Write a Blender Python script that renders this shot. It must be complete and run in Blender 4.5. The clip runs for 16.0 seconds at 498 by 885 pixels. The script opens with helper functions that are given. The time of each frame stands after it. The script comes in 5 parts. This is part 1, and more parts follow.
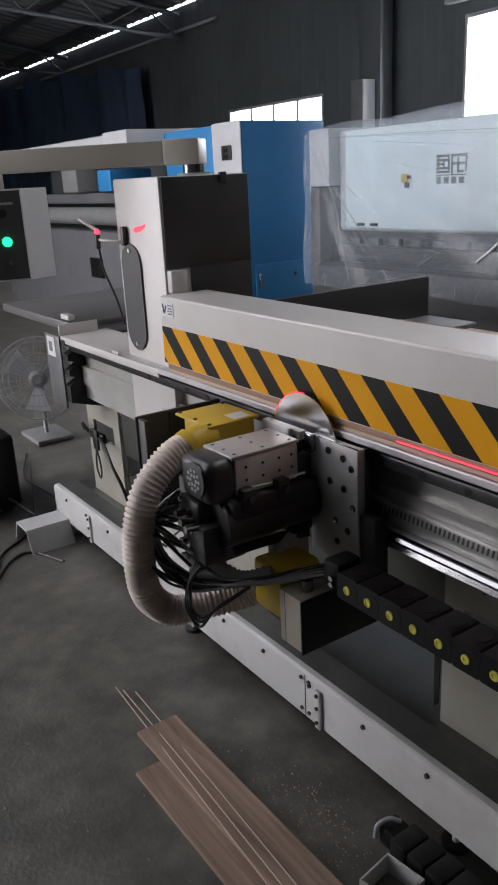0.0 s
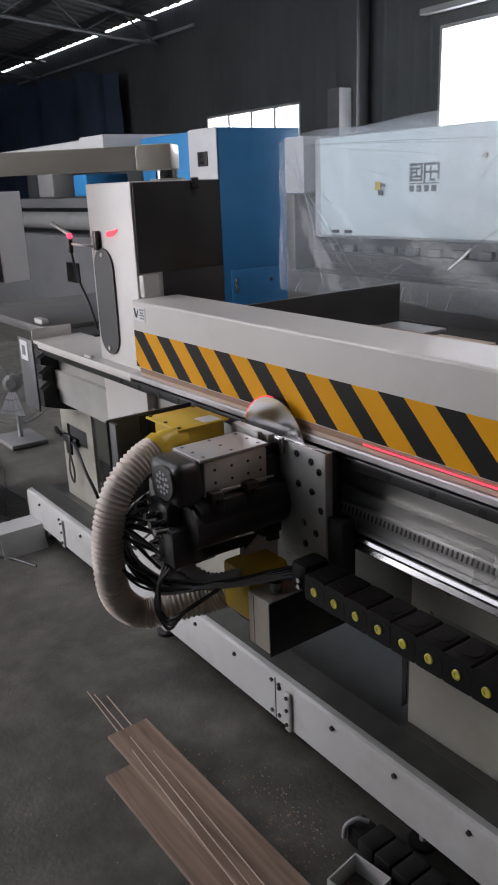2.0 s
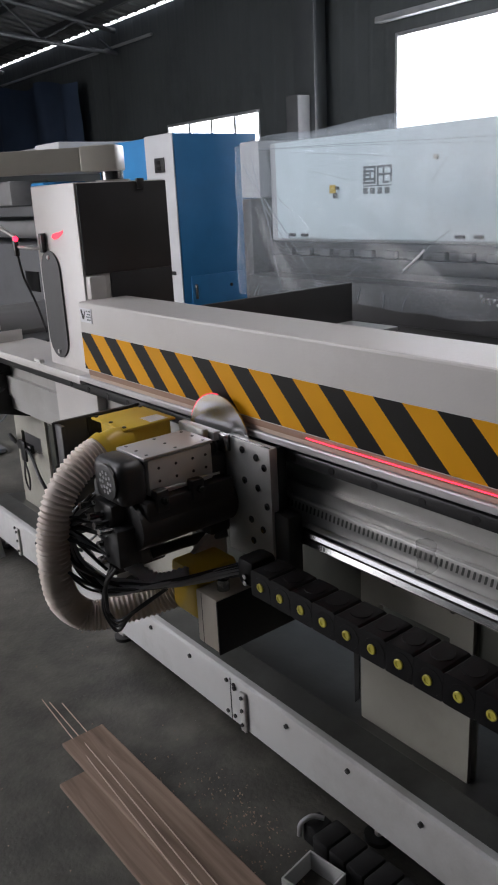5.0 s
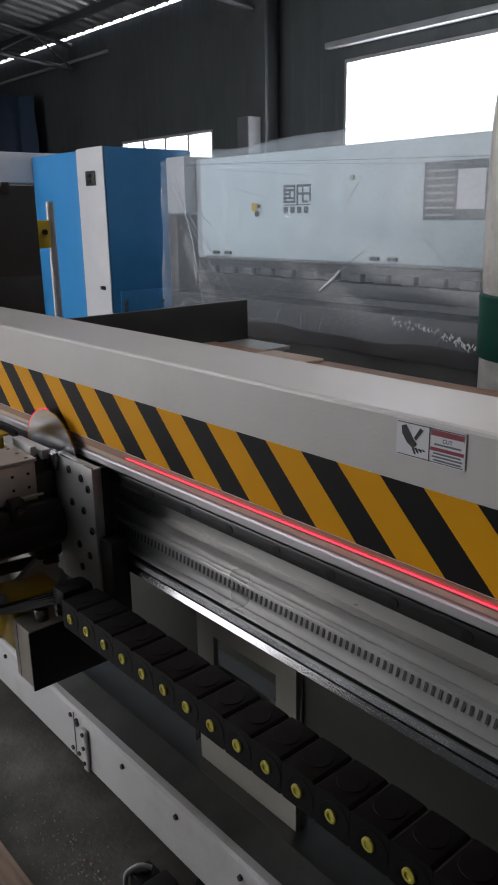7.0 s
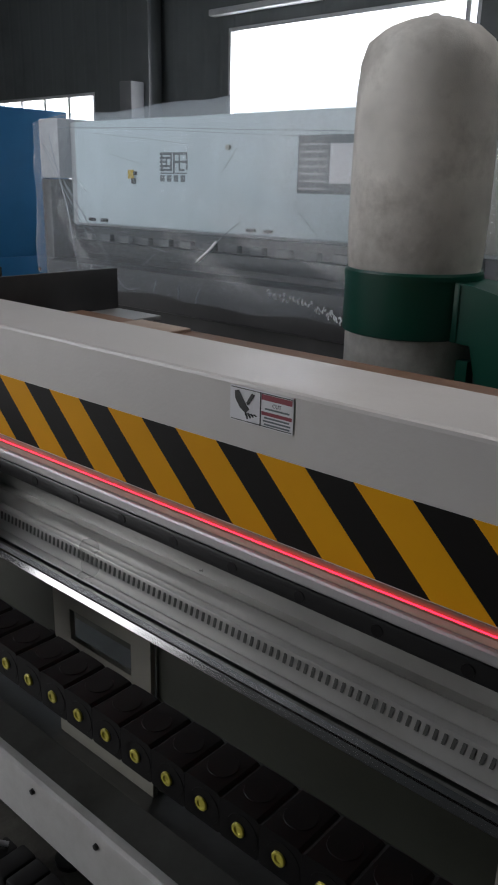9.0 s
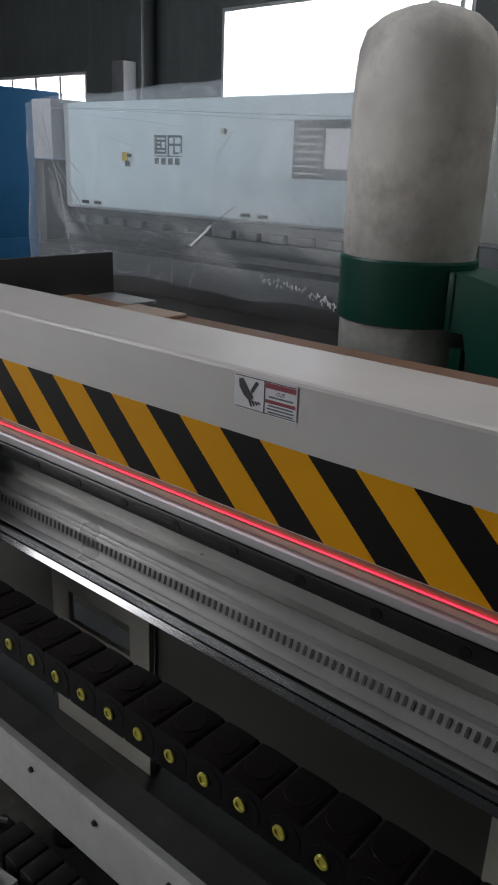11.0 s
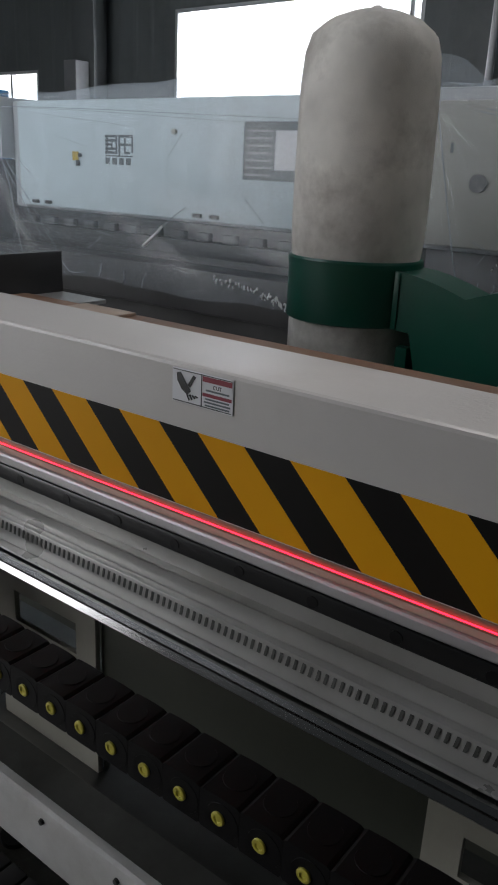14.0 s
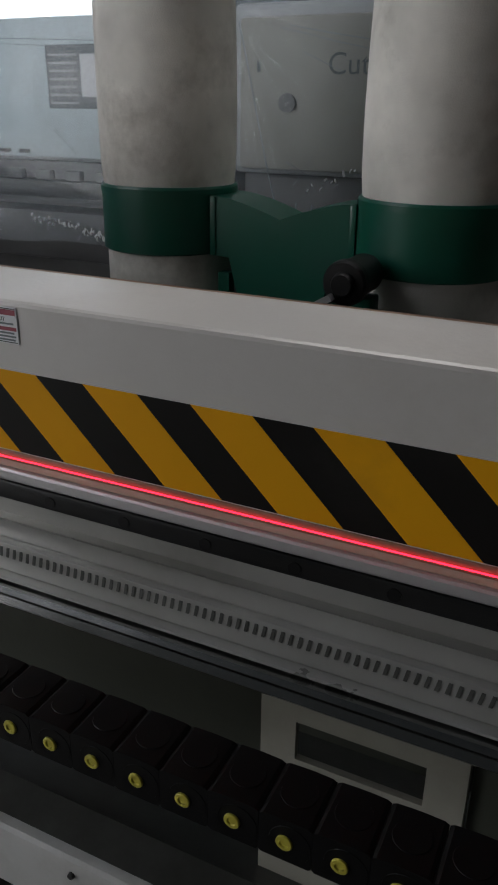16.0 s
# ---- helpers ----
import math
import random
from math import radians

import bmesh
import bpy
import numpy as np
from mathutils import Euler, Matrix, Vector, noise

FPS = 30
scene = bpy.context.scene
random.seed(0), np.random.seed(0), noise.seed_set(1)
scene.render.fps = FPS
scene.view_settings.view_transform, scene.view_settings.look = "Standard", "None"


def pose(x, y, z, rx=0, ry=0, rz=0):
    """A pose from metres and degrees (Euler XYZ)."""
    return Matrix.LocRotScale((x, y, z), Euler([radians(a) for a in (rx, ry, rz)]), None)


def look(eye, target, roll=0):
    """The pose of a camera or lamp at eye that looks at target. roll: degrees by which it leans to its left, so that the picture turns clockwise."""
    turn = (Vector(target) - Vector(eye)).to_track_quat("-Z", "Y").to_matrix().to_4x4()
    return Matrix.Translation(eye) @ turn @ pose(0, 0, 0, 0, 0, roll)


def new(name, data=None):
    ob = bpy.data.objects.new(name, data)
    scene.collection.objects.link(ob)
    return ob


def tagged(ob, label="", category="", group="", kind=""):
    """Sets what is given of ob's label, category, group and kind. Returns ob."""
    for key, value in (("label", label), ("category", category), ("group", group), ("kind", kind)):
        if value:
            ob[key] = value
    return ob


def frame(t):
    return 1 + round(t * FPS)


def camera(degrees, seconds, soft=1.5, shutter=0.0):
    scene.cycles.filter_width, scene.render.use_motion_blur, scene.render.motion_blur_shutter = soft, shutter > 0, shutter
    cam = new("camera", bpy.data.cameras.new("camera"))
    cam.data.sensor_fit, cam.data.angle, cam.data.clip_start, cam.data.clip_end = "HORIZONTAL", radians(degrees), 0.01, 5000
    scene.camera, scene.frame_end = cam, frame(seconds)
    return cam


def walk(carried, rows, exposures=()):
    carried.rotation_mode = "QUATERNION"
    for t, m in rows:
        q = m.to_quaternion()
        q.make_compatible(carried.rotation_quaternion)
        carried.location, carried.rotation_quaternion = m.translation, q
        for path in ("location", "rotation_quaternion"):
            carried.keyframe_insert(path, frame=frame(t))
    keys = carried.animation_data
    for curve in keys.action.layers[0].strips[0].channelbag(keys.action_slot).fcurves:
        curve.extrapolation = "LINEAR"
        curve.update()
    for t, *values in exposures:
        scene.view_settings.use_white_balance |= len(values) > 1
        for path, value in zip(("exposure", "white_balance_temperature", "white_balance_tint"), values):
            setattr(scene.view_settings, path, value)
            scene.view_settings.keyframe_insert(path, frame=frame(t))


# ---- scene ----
cam = camera(35.4, 16.0, soft=2.0)
PATH = [
    (0, (2.348, -1.117, 1.51), (0.774, -0.061, 0.871), -2.9),
    (0.5, (2.346, -1.115, 1.511), (0.772, -0.061, 0.869), -3.0),
    (1, (2.354, -1.112, 1.507), (0.783, -0.052, 0.866), -3.0),
    (1.5, (2.368, -1.107, 1.506), (0.817, -0.018, 0.868), -2.6),
    (2, (2.373, -1.109, 1.508), (0.828, -0.005, 0.881), -2.3),
    (2.5, (2.377, -1.095, 1.497), (0.835, 0.022, 0.885), -2.4),
    (3, (2.381, -1.09, 1.492), (0.849, 0.041, 0.882), -2.7),
    (5.5, (2.427, -1.037, 1.475), (0.924, 0.133, 0.865), -2.9),
    (6, (2.451, -0.964, 1.473), (0.949, 0.214, 0.878), -2.6),
    (6.5, (2.48, -0.857, 1.47), (1.027, 0.392, 0.896), -0.6),
    (7, (2.514, -0.777, 1.439), (1.059, 0.473, 0.874), -0.9),
    (7.5, (2.504, -0.77, 1.446), (1.108, 0.545, 0.882), 0.2),
    (8, (2.518, -0.772, 1.44), (1.166, 0.59, 0.878), 0.7),
    (8.5, (2.548, -0.751, 1.44), (1.235, 0.626, 0.823), 1.2),
    (9, (2.564, -0.723, 1.427), (1.319, 0.711, 0.799), 1.3),
    (11.5, (2.56, -0.753, 1.438), (1.345, 0.688, 0.769), 2.2),
    (12, (2.557, -0.751, 1.437), (1.341, 0.69, 0.771), 2.4),
    (12.5, (2.568, -0.742, 1.436), (1.36, 0.71, 0.778), 2.5),
    (13, (2.576, -0.75, 1.436), (1.397, 0.725, 0.777), 2.6),
    (13.5, (2.58, -0.75, 1.434), (1.418, 0.736, 0.771), 2.7),
    (14, (2.595, -0.747, 1.432), (1.462, 0.765, 0.775), 2.7),
    (14.5, (2.61, -0.736, 1.43), (1.523, 0.809, 0.771), 2.7),
    (15, (2.622, -0.733, 1.427), (1.612, 0.86, 0.763), 2.6),
    (15.5, (2.652, -0.739, 1.412), (1.779, 0.905, 0.68), 1.5),
    (16, (2.67, -0.717, 1.411), (1.872, 0.937, 0.619), 0.7),
]
walk(cam, [(t, look(eye, target, roll)) for t, eye, target, roll in PATH], exposures=[(0.0, 0.10, 6450, 17), (3.0, 0.06, 6450, 17), (5.5, -0.03, 6450, 16), (7.0, -0.22, 6450, 15), (9.0, -0.37, 6400, 13), (14.0, -0.38, 6400, 12), (16.0, -0.44, 6450, 11)])


# ---- world, sun, lights ----
world = bpy.data.worlds.new("world")
scene.world = world
world.use_nodes = True
wn = world.node_tree
sky = wn.nodes.new("ShaderNodeTexSky")
sky.sky_type = "NISHITA"
sky.sun_disc = False
sky.sun_elevation, sky.sun_rotation = radians(48), radians(200)
wn.links.new(sky.outputs[0], wn.nodes["Background"].inputs[0])
wn.nodes["Background"].inputs[1].default_value = 0.12

sun = new("sun", bpy.data.lights.new("sun", "SUN"))
sun.data.energy, sun.data.angle, sun.data.color = 1.0, radians(12), (1.0, 0.96, 0.9)
sun.matrix_world = look((0, 0, 20), (5, -13, 0))


def window_light(name, x, y, z, tx, ty, tz, w, h, power, color=(0.93, 0.97, 1.0)):
    lamp = new(name, bpy.data.lights.new(name, "AREA"))
    lamp.data.shape, lamp.data.size, lamp.data.size_y = "RECTANGLE", w, h
    lamp.data.energy, lamp.data.color = power, color
    lamp.matrix_world = look((x, y, z), (tx, ty, tz))
    return lamp


window_light("big_window_daylight", -3.69, 8.16, 2.5, -3.69, 0, 2.5, 3.6, 1.85, 400)
window_light("small_window_daylight", -9.95, 8.16, 2.1, -9.95, 0, 2.1, 2.8, 1.3, 190)
window_light("gate_daylight", -4.2, -4.52, 2.2, -4.2, 0, 2.2, 4.2, 3.7, 205, (1.0, 0.98, 0.96))
# added fill lamp in an unseen roof gap, lifts floor and top faces
window_light("roof_gap_fill", -5.5, -2.7, 6.0, -5.5, -2.7, 0, 7.6, 2.1, 215, (0.96, 0.98, 1.0))
# added fill lamp over an unseen roof gap, brightens the beam top
window_light("rear_roof_gap_fill", 2.5, 2.7, 5.8, 2.5, 2.7, 0, 4.8, 1.3, 85, (1.0, 0.97, 0.93))

# ---- materials ----


def mat(name, color, rough=0.5, metal=0.0, var=0.12, scale=6.0, bump=0.15, bscale=60.0, spec=0.5, dirt=None, dirt_at=(0.5, 0.75), coat=0.0, dscale=3.0):
    """Painted, cast or moulded surface: two scales of colour change, dirt and fine relief."""
    m = bpy.data.materials.new(name)
    m.use_nodes = True
    nt = m.node_tree
    b = nt.nodes["Principled BSDF"]
    b.inputs["Roughness"].default_value = rough
    b.inputs["Metallic"].default_value = metal
    b.inputs["Specular IOR Level"].default_value = spec
    b.inputs["Coat Weight"].default_value = coat
    b.inputs["Coat Roughness"].default_value = 0.32
    tc = nt.nodes.new("ShaderNodeTexCoord")
    n1 = nt.nodes.new("ShaderNodeTexNoise")
    n1.inputs["Scale"].default_value, n1.inputs["Detail"].default_value = scale, 6
    nt.links.new(tc.outputs["Object"], n1.inputs["Vector"])
    ramp = nt.nodes.new("ShaderNodeValToRGB")
    ramp.color_ramp.elements[0].position, ramp.color_ramp.elements[1].position = 0.3, 0.7
    ramp.color_ramp.elements[0].color = [c * (1 - var) for c in color] + [1]
    ramp.color_ramp.elements[1].color = [min(1, c * (1 + var)) for c in color] + [1]
    nt.links.new(n1.outputs["Fac"], ramp.inputs[0])
    out = ramp.outputs[0]
    if dirt:
        n2 = nt.nodes.new("ShaderNodeTexNoise")
        n2.inputs["Scale"].default_value, n2.inputs["Detail"].default_value, n2.inputs["Roughness"].default_value = dscale, 9, 0.65
        nt.links.new(tc.outputs["Object"], n2.inputs["Vector"])
        r2 = nt.nodes.new("ShaderNodeValToRGB")
        r2.color_ramp.elements[0].position, r2.color_ramp.elements[1].position = dirt_at
        nt.links.new(n2.outputs["Fac"], r2.inputs[0])
        mx = nt.nodes.new("ShaderNodeMixRGB")
        mx.inputs[2].default_value = (*dirt, 1)
        nt.links.new(r2.outputs[0], mx.inputs[0])
        nt.links.new(out, mx.inputs[1])
        out = mx.outputs[0]
    nt.links.new(out, b.inputs["Base Color"])
    rr = nt.nodes.new("ShaderNodeMapRange")
    rr.inputs["To Min"].default_value, rr.inputs["To Max"].default_value = max(0.02, rough - 0.1), min(1, rough + 0.1)
    nt.links.new(n1.outputs["Fac"], rr.inputs["Value"])
    nt.links.new(rr.outputs[0], b.inputs["Roughness"])
    if bump:
        n3 = nt.nodes.new("ShaderNodeTexNoise")
        n3.inputs["Scale"].default_value, n3.inputs["Detail"].default_value = bscale, 4
        nt.links.new(tc.outputs["Object"], n3.inputs["Vector"])
        bp = nt.nodes.new("ShaderNodeBump")
        bp.inputs["Strength"].default_value, bp.inputs["Distance"].default_value = bump, 0.004
        nt.links.new(n3.outputs["Fac"], bp.inputs["Height"])
        nt.links.new(bp.outputs[0], b.inputs["Normal"])
    return m


def glow(name, color, strength):
    m = bpy.data.materials.new(name)
    m.use_nodes = True
    b = m.node_tree.nodes["Principled BSDF"]
    b.inputs["Base Color"].default_value = (*color, 1)
    b.inputs["Emission Color"].default_value = (*color, 1)
    b.inputs["Emission Strength"].default_value = strength
    return m


def clear_film(name, tint, gloss, rough, bscale, haze=0.1):
    """Thin plastic sheet: mostly see-through, with a milky part and sharp glints on its creases."""
    m = bpy.data.materials.new(name)
    m.use_nodes = True
    nt = m.node_tree
    nt.nodes.remove(nt.nodes["Principled BSDF"])
    out = nt.nodes["Material Output"]
    tr, gl, df = nt.nodes.new("ShaderNodeBsdfTransparent"), nt.nodes.new("ShaderNodeBsdfGlossy"), nt.nodes.new("ShaderNodeBsdfDiffuse")
    tl = nt.nodes.new("ShaderNodeBsdfTranslucent")
    tr.inputs[0].default_value = (*tint, 1)
    gl.inputs["Roughness"].default_value = rough
    df.inputs[0].default_value = tl.inputs[0].default_value = (0.76, 0.84, 0.90, 1)
    tc, nz = nt.nodes.new("ShaderNodeTexCoord"), nt.nodes.new("ShaderNodeTexNoise")
    mp = nt.nodes.new("ShaderNodeMapping")
    mp.inputs["Scale"].default_value = (1.0, 1.0, 0.45)
    mp.inputs["Rotation"].default_value = (0, radians(25), 0)
    nz.inputs["Scale"].default_value, nz.inputs["Detail"].default_value, nz.inputs["Distortion"].default_value = bscale, 5, 1.2
    nt.links.new(tc.outputs["Object"], mp.inputs[0])
    nt.links.new(mp.outputs[0], nz.inputs["Vector"])
    bp = nt.nodes.new("ShaderNodeBump")
    bp.inputs["Strength"].default_value, bp.inputs["Distance"].default_value = 0.22, 0.012
    nt.links.new(nz.outputs["Fac"], bp.inputs["Height"])
    nt.links.new(bp.outputs[0], gl.inputs["Normal"])
    m0, m1, m2 = nt.nodes.new("ShaderNodeMixShader"), nt.nodes.new("ShaderNodeMixShader"), nt.nodes.new("ShaderNodeMixShader")
    nt.links.new(df.outputs[0], m0.inputs[1])
    nt.links.new(tl.outputs[0], m0.inputs[2])
    ramp = nt.nodes.new("ShaderNodeMapRange")
    ramp.inputs["From Min"].default_value, ramp.inputs["From Max"].default_value = 0.3, 0.7
    ramp.inputs["To Min"].default_value, ramp.inputs["To Max"].default_value = haze * 0.85, haze * 1.15
    nt.links.new(nz.outputs["Fac"], ramp.inputs["Value"])
    nt.links.new(ramp.outputs[0], m1.inputs[0])
    nt.links.new(tr.outputs[0], m1.inputs[1])
    nt.links.new(m0.outputs[0], m1.inputs[2])
    m2.inputs[0].default_value = gloss
    nt.links.new(m1.outputs[0], m2.inputs[1])
    nt.links.new(gl.outputs[0], m2.inputs[2])
    nt.links.new(m2.outputs[0], out.inputs[0])
    return m


M = dict(
    paint=mat("machine_grey_paint", (0.60, 0.575, 0.55), 0.40, var=0.05, bump=0.14, bscale=160, dirt=(0.44, 0.41, 0.38), dirt_at=(0.55, 0.9), coat=0.2),
    base=mat("base_frame_paint", (0.52, 0.52, 0.51), 0.4, var=0.07, bump=0.12, bscale=180, dirt=(0.28, 0.27, 0.25), dirt_at=(0.52, 0.85)),
    dark=mat("black_sheet_steel", (0.045, 0.045, 0.047), 0.42, var=0.15, bump=0.08, dirt=(0.06, 0.06, 0.06), dirt_at=(0.55, 0.9)),
    black=mat("black_plastic", (0.0065, 0.0066, 0.007), 0.42, spec=0.35, var=0.2, bump=0.08, dirt=(0.018, 0.018, 0.018), dirt_at=(0.58, 0.9)),
    tape_y=mat("yellow_warning_film", (0.78, 0.36, 0.008), 0.5, spec=0.12, var=0.05, bump=0.04, dirt=(0.45, 0.24, 0.02), dirt_at=(0.6, 0.95)),
    tape_k=mat("black_warning_film", (0.012, 0.011, 0.0105), 0.45, spec=0.14, var=0.15, bump=0.04, dirt=(0.03, 0.028, 0.026), dirt_at=(0.6, 0.95)),
    steel=mat("milled_steel", (0.60, 0.59, 0.57), 0.40, 0.2, var=0.12, scale=14, bump=0.06, bscale=200, dirt=(0.15, 0.14, 0.13), dirt_at=(0.55, 0.85)),
    darksteel=mat("blued_steel", (0.055, 0.055, 0.055), 0.4, 0.6, var=0.15, bump=0.06, dirt=(0.03, 0.03, 0.03), dirt_at=(0.5, 0.8)),
    chrome=mat("ground_rail_steel", (0.30, 0.30, 0.30), 0.2, 1.0, var=0.05, bump=0.0),
    alu=mat("aluminium_extrusion", (0.50, 0.49, 0.49), 0.42, 0.45, var=0.06, bump=0.05, dirt=(0.4, 0.39, 0.37), dirt_at=(0.55, 0.9)),
    bellows=mat("white_plated_cover", (0.84, 0.86, 0.88), 0.3, 0.1, var=0.03, bump=0.04, dirt=(0.66, 0.67, 0.68), dirt_at=(0.5, 0.95), dscale=9),
    yellow=mat("yellow_enamel", (0.62, 0.42, 0.03), 0.38, var=0.08, bump=0.06, dirt=(0.3, 0.2, 0.05), dirt_at=(0.55, 0.85)),
    hose=mat("cream_ribbed_hose", (0.70, 0.61, 0.54), 0.5, var=0.08, bump=0.1, dirt=(0.40, 0.33, 0.27), dirt_at=(0.5, 0.85)),
    pin=mat("yellow_pin_plastic", (0.50, 0.44, 0.06), 0.4, var=0.1, bump=0.0),
    blue=mat("blue_cabinet_paint", (0.028, 0.205, 0.46), 0.4, var=0.06, bump=0.08, bscale=150),
    white=mat("white_cabinet_paint", (0.50, 0.51, 0.52), 0.4, var=0.05, bump=0.06),
    palewhite=mat("pale_machine_panel", (0.68, 0.79, 0.82), 0.45, var=0.04, bump=0.04),
    beige=mat("beige_arm_paint", (0.50, 0.48, 0.42), 0.4, var=0.06, bump=0.08),
    green=mat("green_enamel", (0.004, 0.088, 0.056), 0.35, var=0.12, bump=0.1, dirt=(0.02, 0.06, 0.05), dirt_at=(0.5, 0.85)),
    bag=mat("dusty_filter_cloth", (0.72, 0.70, 0.65), 0.85, var=0.22, scale=4, bump=0.3, bscale=240, dirt=(0.28, 0.255, 0.22), dirt_at=(0.5, 0.8), dscale=3.0),
    wood=None,
    sheet_a=mat("brown_board_face", (0.30, 0.17, 0.11), 0.5, var=0.12, bump=0.08),
    sheet_b=mat("cream_board_core", (0.55, 0.42, 0.33), 0.55, var=0.1, bump=0.1, bscale=200),
    tarp=mat("navy_tarpaulin", (0.065, 0.10, 0.175), 0.8, var=0.2, scale=1.0, bump=0.2, bscale=6),
    roofm=mat("roof_sheet", (0.17, 0.18, 0.18), 0.4, var=0.25, scale=1.5, bump=0.1, bscale=8),
    truss=mat("truss_steel_paint", (0.05, 0.055, 0.06), 0.5, var=0.15, bump=0.1),
    wall=mat("grey_wall_sheet", (0.078, 0.088, 0.09), 0.55, var=0.12, scale=0.7, bump=0.1, bscale=10, dirt=(0.04, 0.047, 0.048), dirt_at=(0.5, 0.8), dscale=0.8),
    frame=mat("window_frame_alu", (0.45, 0.46, 0.47), 0.4, 0.3, var=0.08),
    column=mat("column_paint", (0.065, 0.072, 0.075), 0.5, var=0.1),
    sticker=mat("white_sticker", (0.72, 0.72, 0.74), 0.35, var=0.03, bump=0.0),
    ink=mat("black_ink", (0.02, 0.02, 0.02), 0.5, var=0.05, bump=0.0),
    red=mat("dull_red_ink", (0.28, 0.05, 0.07), 0.5, var=0.05, bump=0.0),
    greyink=mat("grey_print", (0.14, 0.16, 0.17), 0.5, var=0.05, bump=0.0),
    rubber=mat("cable_rubber", (0.028, 0.028, 0.03), 0.36, var=0.1, bump=0.05),
    greycable=mat("grey_cable", (0.36, 0.36, 0.37), 0.45, var=0.1, bump=0.0),
    tray=mat("worn_tray_steel", (0.11, 0.112, 0.105), 0.32, 0.3, var=0.25, scale=4, bump=0.12, bscale=30, dirt=(0.05, 0.05, 0.045), dirt_at=(0.45, 0.75)),
    olive=mat("olive_primer_panel", (0.050, 0.054, 0.042), 0.45, var=0.15, bump=0.08, dirt=(0.028, 0.03, 0.024), dirt_at=(0.5, 0.8)),
    # for the laser lens and for a strip drawn as its projected line
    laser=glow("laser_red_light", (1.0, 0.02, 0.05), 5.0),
    # for glowing pieces drawn where laser light falls on blade and post
    laser_dim=glow("faint_laser_light", (1.0, 0.03, 0.06), 1.2),
    led=glow("green_lamp_light", (0.0, 0.9, 0.3), 2.0),
    film=clear_film("clear_plastic_sheet", (0.90, 0.915, 0.93), 0.018, 0.2, 6.0, 0.21),
    bedsteel=mat("oiled_bed_steel", (0.48, 0.475, 0.455), 0.30, 0.45, var=0.12, scale=5, bump=0.06, bscale=90, dirt=(0.26, 0.245, 0.21), dirt_at=(0.50, 0.95), dscale=2.0),
    cabgrey=mat("grey_machine_paint", (0.115, 0.118, 0.122), 0.45, var=0.1, bump=0.08, dirt=(0.08, 0.08, 0.08), dirt_at=(0.5, 0.8)),
    motorblk=mat("black_motor_enamel", (0.028, 0.028, 0.029), 0.38, var=0.2, bump=0.1, dirt=(0.05, 0.05, 0.05), dirt_at=(0.55, 0.85)),
    crease=clear_film("crease_plastic", (0.98, 0.98, 0.98), 0.12, 0.25, 8.0, 0.35),
    chainblk=mat("black_chain_plastic", (0.0045, 0.0045, 0.005), 0.5, spec=0.2, var=0.2, bump=0.05),
    cage=mat("fan_wire", (0.24, 0.245, 0.25), 0.45, 0.4, var=0.05, bump=0.0),
    # leg beige, darkened in colour for the shade behind the chain
    legpaint=mat("shaded_beige_paint", (0.36, 0.35, 0.30), 0.5, var=0.08, bump=0.08, dirt=(0.22, 0.21, 0.17), dirt_at=(0.5, 0.85)),
    anchor=mat("beige_anchor_paint", (0.50, 0.45, 0.38), 0.45, var=0.08, bump=0.08, dirt=(0.30, 0.26, 0.21), dirt_at=(0.52, 0.85)),
    # white put on small pieces as painted glints of the clear sheet
    glintwhite=mat("glint_white_plastic", (0.85, 0.87, 0.88), 0.12, var=0.05, bump=0.3, bscale=40, coat=0.6),
    boxwhite=mat("white_box_enamel", (0.80, 0.80, 0.81), 0.4, var=0.03, bump=0.04),
    railblk=mat("blackened_rail_steel", (0.026, 0.026, 0.027), 0.34, 0.2, var=0.2, bump=0.05, dirt=(0.035, 0.034, 0.032), dirt_at=(0.55, 0.9)),
    grime=mat("grey_cast_iron", (0.18, 0.18, 0.18), 0.5, var=0.15, bump=0.2),
    table=mat("grey_brown_table_top", (0.10, 0.097, 0.095), 0.4, var=0.12, bump=0.1),
)


def concrete():
    m = mat("worn_concrete", (0.128, 0.122, 0.104), 0.42, var=0.30, scale=11, bump=0.6, bscale=70, dirt=(0.048, 0.048, 0.042), dirt_at=(0.40, 0.68), dscale=3.2)
    nt = m.node_tree
    b = nt.nodes["Principled BSDF"]
    src = b.inputs["Base Color"].links[0].from_socket
    tc = nt.nodes.new("ShaderNodeTexCoord")
    vo = nt.nodes.new("ShaderNodeTexNoise")
    vo.inputs["Scale"].default_value, vo.inputs["Detail"].default_value = 90, 3
    nt.links.new(tc.outputs["Object"], vo.inputs["Vector"])
    rp = nt.nodes.new("ShaderNodeValToRGB")
    rp.color_ramp.elements[0].position, rp.color_ramp.elements[1].position = 0.70, 0.78
    nt.links.new(vo.outputs["Fac"], rp.inputs[0])
    mx = nt.nodes.new("ShaderNodeMixRGB")
    mx.inputs[2].default_value = (0.27, 0.26, 0.24, 1)
    nt.links.new(rp.outputs[0], mx.inputs[0])
    nt.links.new(src, mx.inputs[1])
    nt.links.new(mx.outputs[0], b.inputs["Base Color"])
    return m


